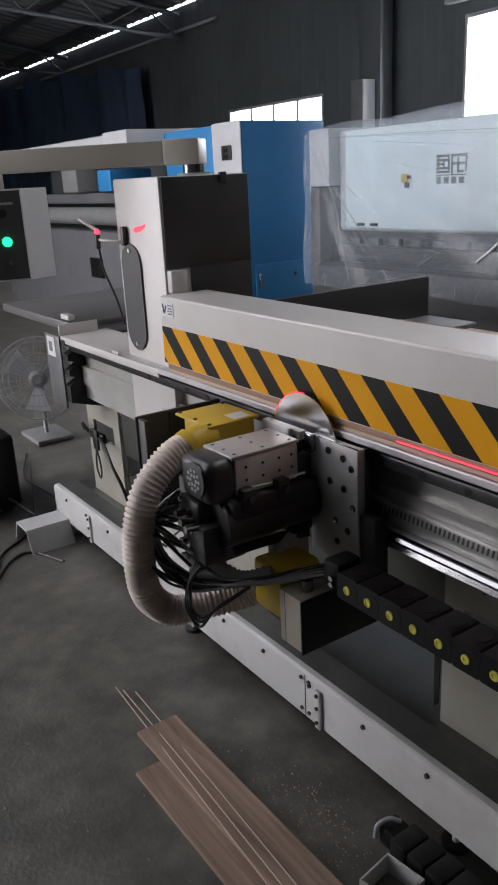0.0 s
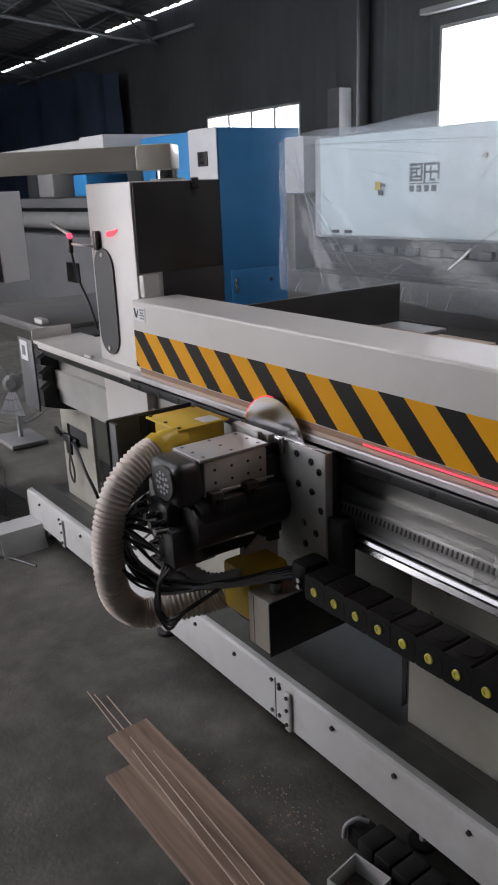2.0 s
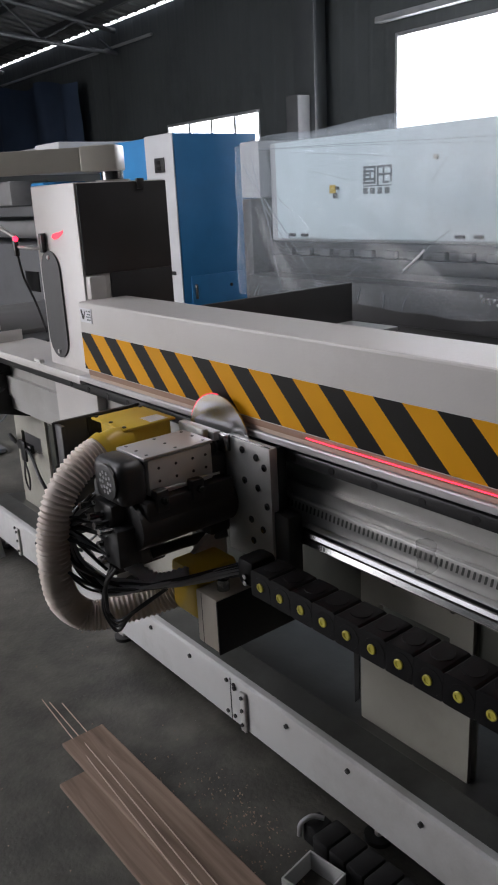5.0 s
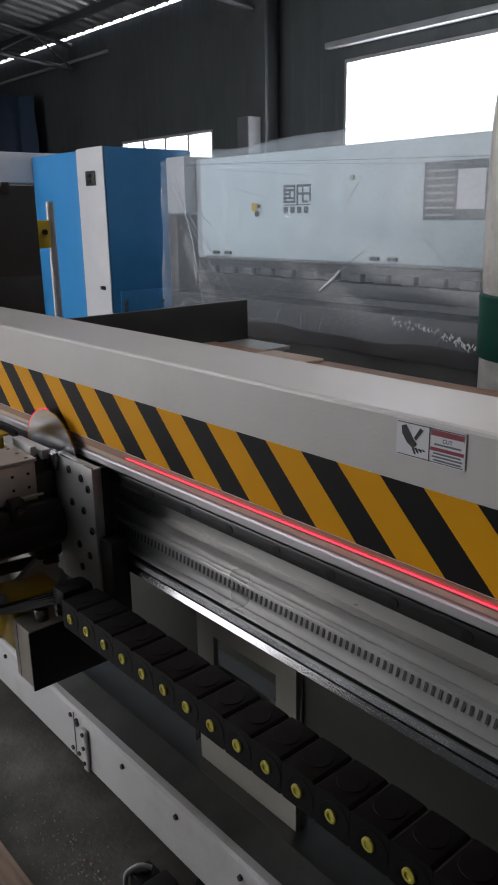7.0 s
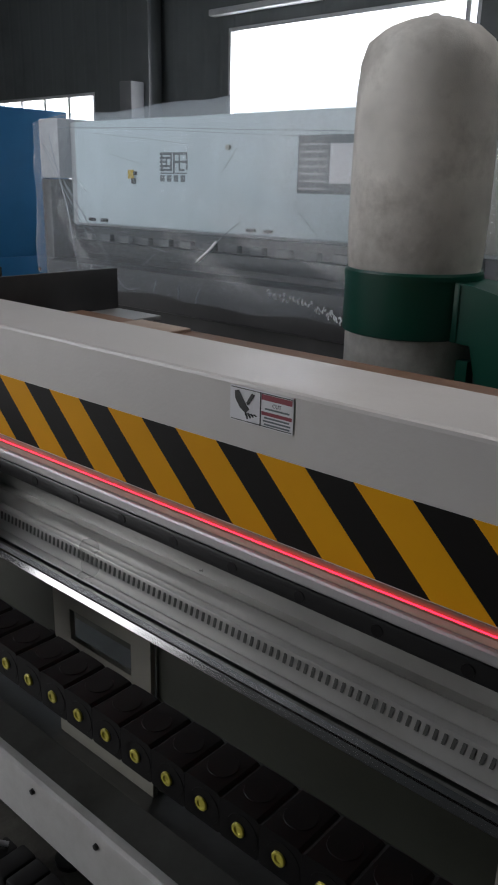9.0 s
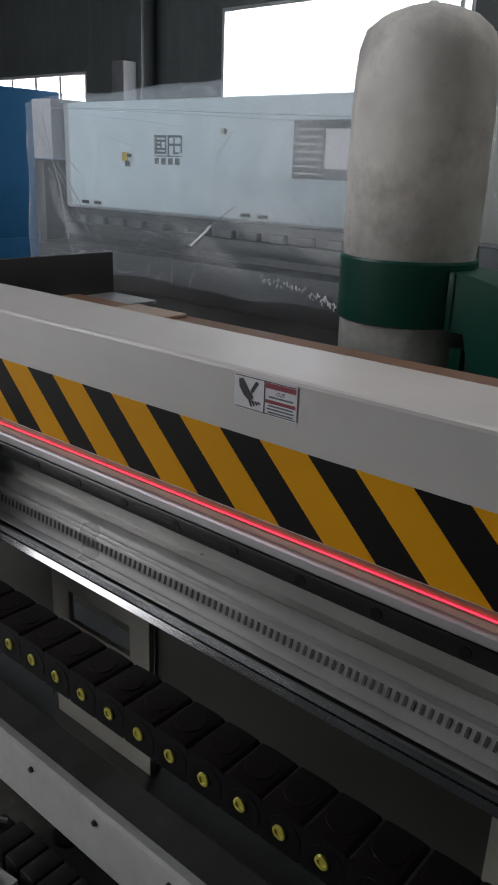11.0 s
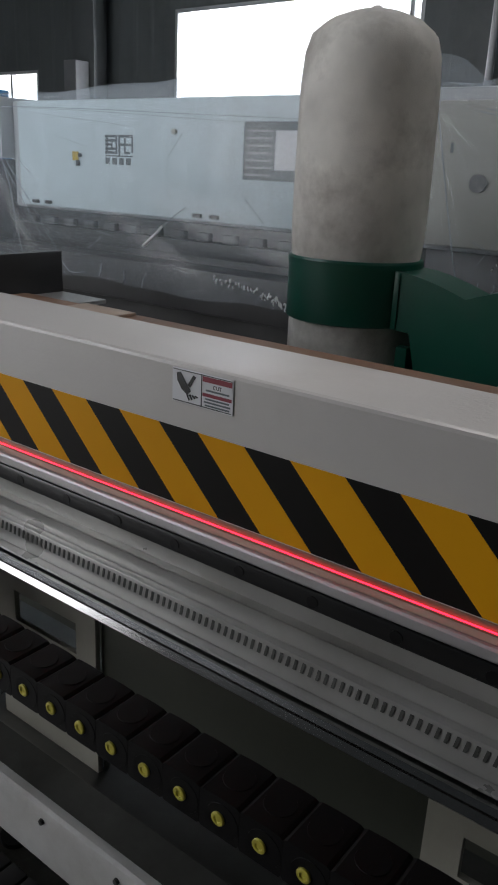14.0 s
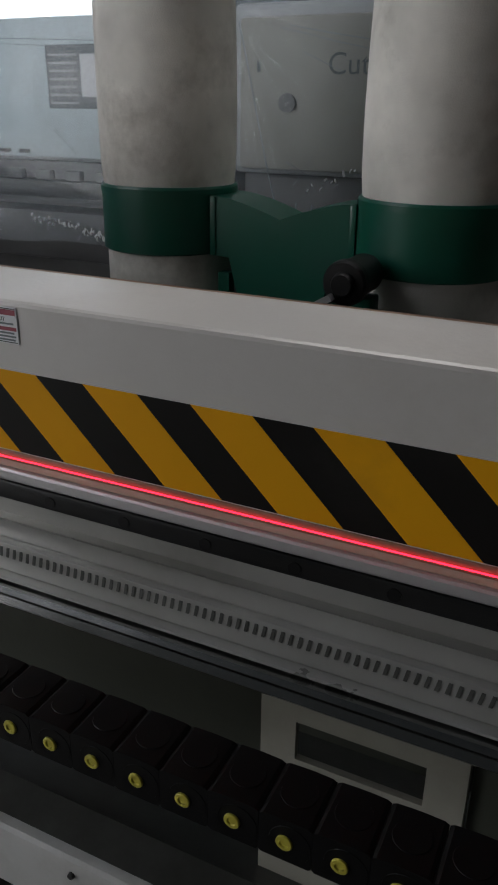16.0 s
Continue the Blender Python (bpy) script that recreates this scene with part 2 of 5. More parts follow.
def wood_mat():
    m = mat("rough_plank_wood", (0.26, 0.165, 0.10), 0.7, var=0.1, bump=0.0)
    nt = m.node_tree
    b = nt.nodes["Principled BSDF"]
    tc, mp, nz = nt.nodes.new("ShaderNodeTexCoord"), nt.nodes.new("ShaderNodeMapping"), nt.nodes.new("ShaderNodeTexNoise")
    oi = nt.nodes.new("ShaderNodeObjectInfo")
    mp.inputs["Scale"].default_value = (1.0, 15, 8)
    nt.links.new(tc.outputs["Object"], mp.inputs[0])
    nt.links.new(oi.outputs["Random"], mp.inputs["Location"])
    nt.links.new(mp.outputs[0], nz.inputs["Vector"])
    nz.inputs["Scale"].default_value, nz.inputs["Detail"].default_value, nz.inputs["Distortion"].default_value = 2.5, 8, 0.6
    rp = nt.nodes.new("ShaderNodeValToRGB")
    rp.color_ramp.elements[0].position, rp.color_ramp.elements[1].position = 0.3, 0.72
    rp.color_ramp.elements[0].color, rp.color_ramp.elements[1].color = (0.16, 0.105, 0.074, 1), (0.37, 0.265, 0.195, 1)
    nt.links.new(nz.outputs["Fac"], rp.inputs[0])
    nt.links.new(rp.outputs[0], b.inputs["Base Color"])
    bp = nt.nodes.new("ShaderNodeBump")
    bp.inputs["Strength"].default_value, bp.inputs["Distance"].default_value = 0.4, 0.003
    nt.links.new(nz.outputs["Fac"], bp.inputs["Height"])
    nt.links.new(bp.outputs[0], b.inputs["Normal"])
    return m


M["wood"] = wood_mat()
M["concrete"] = concrete()

# ---- mesh tools ----


def box(bm, x0, x1, y0, y1, z0, z1, bevel=0.0, seg=2):
    r = bmesh.ops.create_cube(bm, size=1.0, matrix=Matrix.LocRotScale(((x0 + x1) / 2, (y0 + y1) / 2, (z0 + z1) / 2), None, (abs(x1 - x0), abs(y1 - y0), abs(z1 - z0))))
    if bevel:
        edges = list({e for v in r["verts"] for e in v.link_edges})
        bmesh.ops.bevel(bm, geom=edges, offset=bevel, segments=seg, affect="EDGES", profile=0.5)
    return bm


def turned(bm, p0, p1, r0, r1=None, seg=20, caps=True):
    """A cylinder or cone from p0 to p1."""
    p0, p1 = Vector(p0), Vector(p1)
    d = p1 - p0
    q = d.to_track_quat("Z", "Y").to_matrix().to_4x4()
    bmesh.ops.create_cone(bm, cap_ends=caps, segments=seg, radius1=r0, radius2=r0 if r1 is None else r1, depth=d.length, matrix=Matrix.Translation((p0 + p1) / 2) @ q)
    return bm


def lathe(bm, axis0, direction, rings, seg=32, close=True):
    """Rings of (distance along, radius) turned round an axis."""
    a, d = Vector(axis0), Vector(direction).normalized()
    q = d.to_track_quat("Z", "Y").to_matrix()
    loops = []
    for s, r in rings:
        loops.append([bm.verts.new(a + d * s + q @ Vector((r * math.cos(2 * math.pi * i / seg), r * math.sin(2 * math.pi * i / seg), 0))) for i in range(seg)])
    for l0, l1 in zip(loops, loops[1:]):
        for i in range(seg):
            bm.faces.new((l0[i], l0[(i + 1) % seg], l1[(i + 1) % seg], l1[i]))
    if close:
        bm.faces.new(loops[0][::-1])
        bm.faces.new(loops[-1])
    return bm


def smooth_path(pts, n):
    """Catmull-Rom points through pts."""
    P = [Vector(p) for p in pts]
    P = [P[0] * 2 - P[1]] + P + [P[-1] * 2 - P[-2]]
    out = []
    for i in range(1, len(P) - 2):
        for k in range(n):
            t = k / n
            a, b, c, d = P[i - 1], P[i], P[i + 1], P[i + 2]
            out.append(0.5 * ((2 * b) + (c - a) * t + (2 * a - 5 * b + 4 * c - d) * t * t + (3 * b - a - 3 * c + d) * t ** 3))
    out.append(P[-2])
    return out


ROUND = []


def pipe(bm, pts, r, seg=10, n=8, ribs=None):
    """A round cable or hose along pts; ribs=(pitch count per step, depth) makes it corrugated."""
    ROUND.append(bm)
    path = smooth_path(pts, n)
    up = Vector((0.02, 0.03, 1)).normalized()
    rings, prev = [], None
    for i, p in enumerate(path):
        d = (path[min(i + 1, len(path) - 1)] - path[max(i - 1, 0)]).normalized()
        if prev is None:
            s = d.cross(up)
            if s.length < 0.05:
                s = d.cross(Vector((1, 0, 0)))
        else:
            s = prev - d * prev.dot(d)
        s.normalize()
        prev = s
        u = s.cross(d)
        rr = r if not ribs else r * (1 + ribs * (1 if i % 2 else -1))
        rings.append([bm.verts.new(p + (s * math.cos(2 * math.pi * k / seg) + u * math.sin(2 * math.pi * k / seg)) * rr) for k in range(seg)])
    for a, b in zip(rings, rings[1:]):
        for k in range(seg):
            bm.faces.new((a[k], a[(k + 1) % seg], b[(k + 1) % seg], b[k]))
    bm.faces.new(rings[0][::-1])
    bm.faces.new(rings[-1])
    return bm


def prism(bm, profile, axis, a, b):
    """A closed outline pushed along an axis: for "x" the outline is (y, z), for "y" (x, z), for "z" (x, y)."""
    def at(u, v, w):
        return {"x": (w, u, v), "y": (u, w, v), "z": (u, v, w)}[axis]
    l0 = [bm.verts.new(at(u, v, a)) for u, v in profile]
    l1 = [bm.verts.new(at(u, v, b)) for u, v in profile]
    n = len(profile)
    for i in range(n):
        bm.faces.new((l0[i], l0[(i + 1) % n], l1[(i + 1) % n], l1[i]))
    bm.faces.new(l0[::-1])
    bm.faces.new(l1)
    return bm


def link(name, bm, material, parent=None, label="", shade=25, move=None):
    bmesh.ops.recalc_face_normals(bm, faces=bm.faces[:])
    me = bpy.data.meshes.new(name)
    bm.to_mesh(me)
    bm.free()
    me.materials.append(material)
    if shade:
        me.shade_smooth()
        me.set_sharp_from_angle(angle=radians(shade))
    ob = new(name, me)
    if parent:
        ob.parent = parent
        ob.matrix_parent_inverse = parent.matrix_world.inverted() if parent.type == "EMPTY" and not parent.parent else Matrix()
    if move:
        ob.location = move
    if label:
        tagged(ob, label)
    return ob


def part(name, bm, material, parent, label="", shade=25):
    """One mesh under a thing (or under a part). All geometry is in world metres; the parent's place is taken off."""
    if shade == 25 and any(b is bm for b in ROUND):
        shade = 60
    bmesh.ops.recalc_face_normals(bm, faces=bm.faces[:])
    org = Vector((0, 0, 0))
    p = parent
    while p is not None:
        org = org + p.location
        p = p.parent
    bmesh.ops.translate(bm, verts=bm.verts[:], vec=-org)
    me = bpy.data.meshes.new(name)
    bm.to_mesh(me)
    bm.free()
    me.materials.append(material)
    if shade:
        me.shade_smooth()
        me.set_sharp_from_angle(angle=radians(shade))
    ob = new(name, me)
    ob.parent = parent
    if label:
        tagged(ob, label)
    return ob


def thing(name, loc, label, category, group="", kind=""):
    ob = new(name)
    ob.location = loc
    ob.empty_display_size = 0.1
    return tagged(ob, label, category, group, kind)


def again(ob, parent, offset):
    """The same mesh once more under parent, shifted."""
    o = ob.copy()
    scene.collection.objects.link(o)
    o.parent = parent
    o.location = ob.location + Vector(offset)
    return o


def single(name, bm, material, label, category, group="", kind="", shade=25):
    if shade == 25 and any(b is bm for b in ROUND):
        shade = 60
    return tagged(link(name, bm, material, shade=shade), label, category, group, kind)


def B():
    return bmesh.new()

# ---- hall ----
WX0, WX1, WY0, WY1, EAVE = -27.0, 14.0, -4.4, 8.0, 4.85
single("floor", box(B(), WX0, WX1, WY0, WY1, -0.2, 0.0), M["concrete"], "worn dark grey concrete factory floor", "floor", kind="structure")
bm = B()
g = 420.0
box(bm, -g, g, -g, g, -0.5, -0.21)
single("ground", bm, mat("yard_gravel", (0.25, 0.24, 0.22), 0.9, var=0.15, scale=0.4, bump=0.3, bscale=4), "pale yard ground outside the hall", "ground", kind="structure")


def ribbed_wall(name, a, b, y, thick, z0, z1, holes, outward, label):
    """A sheet-metal wall along x with real openings (x0, x1, z0, z1) and upright ribs on its inner side."""
    root = thing(name, ((a + b) / 2, y, 0), label, "wall", kind="structure")
    xs = sorted({a, b, *[h[0] for h in holes], *[h[1] for h in holes]})
    bm = B()
    for x0, x1 in zip(xs, xs[1:]):
        cut = [h for h in holes if h[0] <= x0 and h[1] >= x1]
        zs = [z0]
        for h in cut:
            zs += [h[2], h[3]]
        zs.append(z1)
        for k in range(0, len(zs), 2):
            if zs[k + 1] - zs[k] > 0.01:
                box(bm, x0, x1, min(y, y + thick * outward), max(y, y + thick * outward), zs[k], zs[k + 1])
    part("wall_sheet", bm, M["wall"], root)
    bm = B()
    x = a + 0.3
    while x < b:
        spans = [(z0, z1)]
        for h in holes:
            if h[0] - 0.04 < x < h[1] + 0.04:
                spans = [(z0, h[2]), (h[3], z1)]
        for s0, s1 in spans:
            prism(bm, [(x - 0.05, y - 0.002 * outward), (x + 0.05, y - 0.002 * outward), (x + 0.03, y - 0.006 * outward), (x - 0.03, y - 0.006 * outward)], "z", s0, s1)
        x += 0.3
    tagged(part("rib", bm, M["wall"], root), kind="stuff")
    return root


BIG = (-5.55, -1.83, 1.55, 3.45)
SMALL = (-11.37, -8.51, 1.4, 2.8)
GATE = (-6.35, -2.05, 0.3, 4.1)
ribbed_wall("wall_north", WX0, WX1, WY1, 0.14, 0, EAVE + 0.025, [BIG, SMALL], 1, "dark grey ribbed sheet-metal hall wall with windows")
ribbed_wall("wall_south", WX0, WX1, WY0, 0.14, 0, EAVE + 1.4, [GATE], -1, "dark grey ribbed sheet-metal wall with open gate")
sky_mat = glow("overcast_sky_haze", (0.95, 0.98, 1.0), 3.0)
for nm, y in (("backdrop", 16.0), ("backdrop", -15.0)):
    single(nm, box(B(), -60, 40, y, y + 0.1, -0.2, 16), sky_mat, "bright white overcast sky beyond the openings", "sky", kind="structure")
single("wall_west", box(B(), WX0 - 0.15, WX0, WY0, WY1, 0, 9), M["wall"], "dark grey sheet-metal end wall", "wall", kind="structure")
single("wall_east", box(B(), WX1, WX1 + 0.15, WY0, WY1, 0, 9), M["wall"], "dark grey sheet-metal end wall", "wall", kind="structure")

# roof: north slope rises from the eave; a thin slit of daylight stays open above the wall
bm = B()
SL = 0.16
zs_ = lambda y: EAVE + 0.03 + (WY1 - 0.12 - y) * (9.0 * SL - 0.03) / 8.88
# the gap at x 0 to 5 is added for the rear fill lamp
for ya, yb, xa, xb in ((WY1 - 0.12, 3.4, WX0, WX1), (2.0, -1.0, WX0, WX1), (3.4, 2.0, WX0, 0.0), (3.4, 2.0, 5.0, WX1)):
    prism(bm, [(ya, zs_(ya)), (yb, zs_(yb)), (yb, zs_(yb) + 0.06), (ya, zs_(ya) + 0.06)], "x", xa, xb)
zr = lambda y: EAVE + 9.0 * SL + (y + 1.0) * 0.016
# unseen south side; its gap is added for the fill lamp
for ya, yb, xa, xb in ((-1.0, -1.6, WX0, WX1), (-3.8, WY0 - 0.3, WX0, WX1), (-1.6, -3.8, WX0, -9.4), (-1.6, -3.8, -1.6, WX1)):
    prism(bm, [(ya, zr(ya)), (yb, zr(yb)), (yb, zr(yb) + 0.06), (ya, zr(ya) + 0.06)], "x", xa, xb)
x = WX0 + 0.4
while x < WX1:
    v = [bm.verts.new(p) for p in ((x - 0.05, WY1 - 0.15, EAVE + 0.03), (x + 0.05, WY1 - 0.15, EAVE + 0.03), (x, WY1 - 0.15, EAVE - 0.01), (x - 0.05, -1, EAVE + 9 * SL - 0.003), (x + 0.05, -1, EAVE + 9 * SL - 0.003), (x, -1, EAVE + 9 * SL - 0.04))]
    # no ribs across the added gap
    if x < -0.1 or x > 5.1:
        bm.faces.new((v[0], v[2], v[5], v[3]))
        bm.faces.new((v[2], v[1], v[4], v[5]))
    x += 0.35
single("ceiling", bm, M["roofm"], "dull corrugated metal hall roof", "roof", kind="structure", shade=0)


def purlin(y):
    z = EAVE + (WY1 - y) * SL - 0.08
    prism(bm, [(y - 0.03, z - 0.07), (y + 0.03, z - 0.07), (y + 0.03, z + 0.06), (y - 0.03, z + 0.06)], "x", WX0, WX1)


purlins = thing("purlins", (-6, 4, 5), "dark steel roof purlins under the roof sheet", "purlin", kind="structure")
for y in (7.2, 6.0, 4.8, 3.6, 2.4, 1.2, 0.0):
    bm = B()
    purlin(y)
    part("purlin", bm, M["truss"], purlins)


def roof_truss(x):
    """A lattice girder across the hall."""
    t = thing("roof_truss", (x, 7.7, 4.6), "dark lattice steel roof truss spanning the hall", "truss", "roof trusses", "structure")
    top = lambda y: (x, y, EAVE + (WY1 - y) * SL - 0.22)
    low = lambda y: (x, y, EAVE + (WY1 - y) * SL * 0.55 - 0.62)
    ys = [7.8 - 0.8 * k for k in range(12)]
    part("top_chord", turned(B(), top(7.8), top(-1), 0.05, seg=8), M["truss"], t)
    part("bottom_chord", turned(B(), low(7.8), low(-1), 0.045, seg=8), M["truss"], t)
    for i, (a, b) in enumerate(zip(ys, ys[1:])):
        part("web_bar", turned(B(), top(a) if i % 2 else low(a), low(b) if i % 2 else top(b), 0.022, seg=6), M["truss"], t)
    return t


for x in (-24, -18.4, -12.7, -6.95):
    roof_truss(x)

# wall rail line below the eave and the stay wire
single("eave_pipe", turned(B(), (WX0, 7.9, 4.42), (-11.5, 7.9, 4.42), 0.03, seg=8), M["frame"], "thin pale pipe along the wall top", "pipe", kind="structure")


def window(name, h, bars, label):
    x0, x1, z0, z1 = h
    root = thing(name, ((x0 + x1) / 2, 8.05, z0), label, "window", kind="structure")
    for nm, b in (("window_sill", (x0 - 0.08, x1 + 0.08, 7.9, 8.14, z0 - 0.06, z0)), ("window_frame", (x0, x0 + 0.05, 8.0, 8.08, z0, z1)), ("window_frame", (x1 - 0.05, x1, 8.0, 8.08, z0, z1)), ("window_frame", (x0 + 0.05, x1 - 0.05, 8.0, 8.08, z1 - 0.05, z1)), ("window_frame", (x0 + 0.05, x1 - 0.05, 8.0, 8.08, z0, z0 + 0.05))):
        part(nm, box(B(), *b, 0.006), M["frame"], root)
    for b in bars:
        part("mullion", box(B(), b - 0.028, b + 0.028, 8.005, 8.075, z0 + 0.05, z1 - 0.05, 0.005), M["frame"], root)
    return root


w = window("window_1", BIG, (-1.99,), "wide overexposed factory window in a pale metal frame")
part("lintel", box(B(), BIG[0] - 0.25, BIG[1] + 0.4, 7.86, 7.985, 3.60, 3.68, 0.01), M["frame"], w)
window("window_2", SMALL, (-10.62, -9.91, -9.22), "row of four bright window panes in pale frames")

# column, wall box and pipes on the north wall
t = thing("wall_column", (-6.9, 7.8, 0), "dark grey steel column against the wall", "column", kind="structure")
part("web", box(B(), -7.0, -6.85, 7.62, 7.95, 0, 4.7), M["column"], t)
part("flange", box(B(), -7.15, -6.7, 7.56, 7.615, 0, 4.7, 0.005), M["column"], t)
t = thing("wall_box", (-6.9, 7.5, 0), "pale grey sheet-metal duct box against the column", "box")
part("casing", box(B(), -7.05, -6.79, 7.3, 7.55, 0, 2.80, 0.01), mat("dull_duct_sheet", (0.12, 0.125, 0.13), 0.5, var=0.1, bump=0.05), t)
single("drain_pipe", turned(B(), (-7.29, 7.88, 0), (-7.29, 7.88, 4.8), 0.035, seg=12), M["frame"], "pale upright pipe on the hall wall", "pipe", kind="structure")
for x in (-0.95, -0.72):
    single("wall_pipe", turned(B(), (x, 7.86, 0), (x, 7.86, 4.8), 0.04, seg=12), M["frame"], "grey upright service pipe on the wall", "pipe", "service pipes on the wall", "structure")

# navy tarpaulin hung in front of the far wall
bm = B()
nx, nz = 120, 10
rows = []
for j in range(nz + 1):
    f = j / nz
    row = []
    for i in range(nx + 1):
        u = i / nx
        x = -25.5 + 11.4 * u
        top = 4.35 - 0.75 * max(0, u - 0.45) + 0.06 * math.sin(u * 31)
        z = 1.2 + (top - 1.2) * f
        y = 7.55 + 0.16 * math.sin(u * 44 + 1.2 * math.sin(u * 13)) * (1.15 - 0.5 * f) + 0.05 * noise.noise((u * 40, f * 4, 2))
        row.append(bm.verts.new((x, y, z)))
    rows.append(row)
for a, b in zip(rows, rows[1:]):
    for i in range(nx):
        bm.faces.new((a[i], a[i + 1], b[i + 1], b[i]))
r = bmesh.ops.solidify(bm, geom=bm.faces[:], thickness=0.01)
single("tarpaulin", bm, M["tarp"], "dark navy blue tarpaulin hung in folds along the wall", "tarpaulin")

# ---- panel saw: fixed body ----
X0, X1 = -0.62, 3.45
saw = thing("panel_saw", (1.2, 0.25, 0), "light grey painted panel saw with striped pressure beam", "panel saw")
Z = 1.1
# pressure beam
bm = B()
prism(bm, [(0.0, 0.986), (0.0, 1.184), (0.0015, 1.188), (0.006, 1.190), (0.165, 1.190), (0.175, 1.184), (0.178, 0.99), (0.02, 0.986)], "x", 0.2415, X1)
part("pressure_beam", bm, M["paint"], saw, "light grey painted steel pressure beam", shade=0)
# warning film: alternating slanted pieces, 150 mm apart
ZT, ZB, LEANX = 1.1, 0.988, 0.112
p = 0.15


def stripe(bm, xa, xb, thick):
    lo = 0.2425
    pts = []
    for x, z in ((xa, ZT), (xb, ZT), (xb + LEANX, ZB), (xa + LEANX, ZB)):
        pts.append((x, z))
    clipped = []
    m = len(pts)
    for k in range(m):
        (ax, az), (bx, bz) = pts[k], pts[(k + 1) % m]
        if ax >= lo:
            clipped.append((ax, az))
        if (ax < lo) != (bx < lo):
            f = (lo - ax) / (bx - ax)
            clipped.append((lo, az + (bz - az) * f))
    if len(clipped) > 2:
        prism(bm, clipped, "y", -thick, 0.0 - 0.0002)
        return True
    return False


for i in range(0, 23):
    bm = B()
    if stripe(bm, p * i, p * i + 0.078, 0.0012):
        part("yellow_stripe", bm, M["tape_y"], saw, shade=0)
    else:
        bm.free()
    bm = B()
    if stripe(bm, p * i + 0.0785, p * i + p - 0.0005, 0.0012):
        part("black_stripe", bm, M["tape_k"], saw, shade=0)
    else:
        bm.free()
# hand warning sticker
st = part("warning_sticker", box(B(), 1.904, 2.008, -0.0016, -0.0002, 1.1365, 1.1825), M["sticker"], saw, "white hand hazard sticker with red bars")
part("border", box(B(), 1.955, 1.9562, -0.0022, -0.0017, 1.1375, 1.1815), M["ink"], st)
bm = B()
for a, b in (((1.906, 1.1802), (2.006, 1.1812)), ((1.906, 1.1378), (2.006, 1.1388))):
    box(bm, a[0], b[0], -0.0022, -0.0017, a[1], b[1])
part("edge_line", bm, M["ink"], st)
for z0, z1 in ((1.1725, 1.1795), (1.153, 1.1575)):
    part("red_bar", box(B(), 1.9575, 2.006, -0.0022, -0.0017, z0, z1), M["red"], st)
for z0, xa, xb in ((1.1488, 1.962, 2.002), (1.1445, 1.960, 2.004), (1.1402, 1.962, 2.003), (1.1605, 1.963, 2.002)):
    part("text_bar", box(B(), xa, xb, -0.0021, -0.0017, z0, z0 + 0.0022), M["greyink"], st)
bm = B()
prism(bm, [(1.912, 1.176), (1.919, 1.178), (1.929, 1.164), (1.937, 1.155), (1.931, 1.149), (1.921, 1.155), (1.913, 1.166)], "y", -0.0022, -0.0017)
prism(bm, [(1.941, 1.177), (1.946, 1.175), (1.935, 1.160), (1.932, 1.163)], "y", -0.0024, -0.0017)
for k in range(4):
    prism(bm, [(1.929 + 0.0045 * k, 1.1495), (1.932 + 0.0045 * k, 1.1505), (1.9355 + 0.005 * k, 1.1425 + 0.002 * k), (1.9335 + 0.005 * k, 1.1415 + 0.002 * k)], "y", -0.0023, -0.0017)
part("hand_symbol", bm, M["ink"], st)
tcu = bpy.data.curves.new("word", "FONT")
tcu.body, tcu.size, tcu.extrude, tcu.align_x = "CUT", 0.0072, 0.0002, "CENTER"
txt = new("word", tcu)
txt.data.materials.append(M["ink"])
txt.parent = st
txt.location = Vector((1.982, -0.0019, 1.1648)) - saw.location
txt.rotation_euler = (radians(90), 0, 0)
# small maker plate at the beam's far end
st = part("hazard_plate", box(B(), 0.247, 0.318, -0.0016, -0.0002, 1.132, 1.174), M["sticker"], saw, "small white plate with black cut symbol")
part("symbol", prism(B(), [(0.252, 1.168), (0.259, 1.170), (0.268, 1.150), (0.276, 1.166), (0.280, 1.163), (0.270, 1.140), (0.260, 1.142)], "y", -0.0022, -0.0017), M["ink"], st)
for z, xa, xb in ((1.164, 0.286, 0.297), (1.164, 0.301, 0.313), (1.155, 0.290, 0.310), (1.1475, 0.286, 0.294), (1.1475, 0.298, 0.306), (1.1475, 0.308, 0.313), (1.139, 0.288, 0.311)):
    part("text_bar", box(B(), xa, xb, -0.0022, -0.0017, z, z + 0.004), M["greyink"], st)
# bed cross-section
part("table_edge", prism(B(), [(-0.004, 0.942), (-0.006, 0.945), (-0.006, 0.956), (-0.003, 0.9588), (0.2, 0.9588), (0.2, 0.942)], "x", 0.20, X1), M["alu"], saw, "bright aluminium table edge")
part("table_edge", prism(B(), [(-0.004, 0.930), (-0.006, 0.945), (-0.003, 0.956), (0.2, 0.9585), (0.2, 0.93)], "x", X0, 0.199), M["paint"], saw, "light grey table edge")
part("upper_rail", box(B(), X0 + 0.05, X1 - 0.02, 0.012, 0.05, 0.900, 0.929, 0.004), M["railblk"], saw, "dark steel guide rail with bolts")
hole = None
x = 0.1
while x < X1 - 0.1:
    if hole is None:
        hole = part("rail_bolt", turned(B(), (x, 0.0118, 0.9135), (x, 0.0105, 0.9135), 0.0085, seg=14), M["black"], saw)
    else:
        again(hole, saw, (x - 0.1, 0, 0))
    x += 0.12
bm = B()
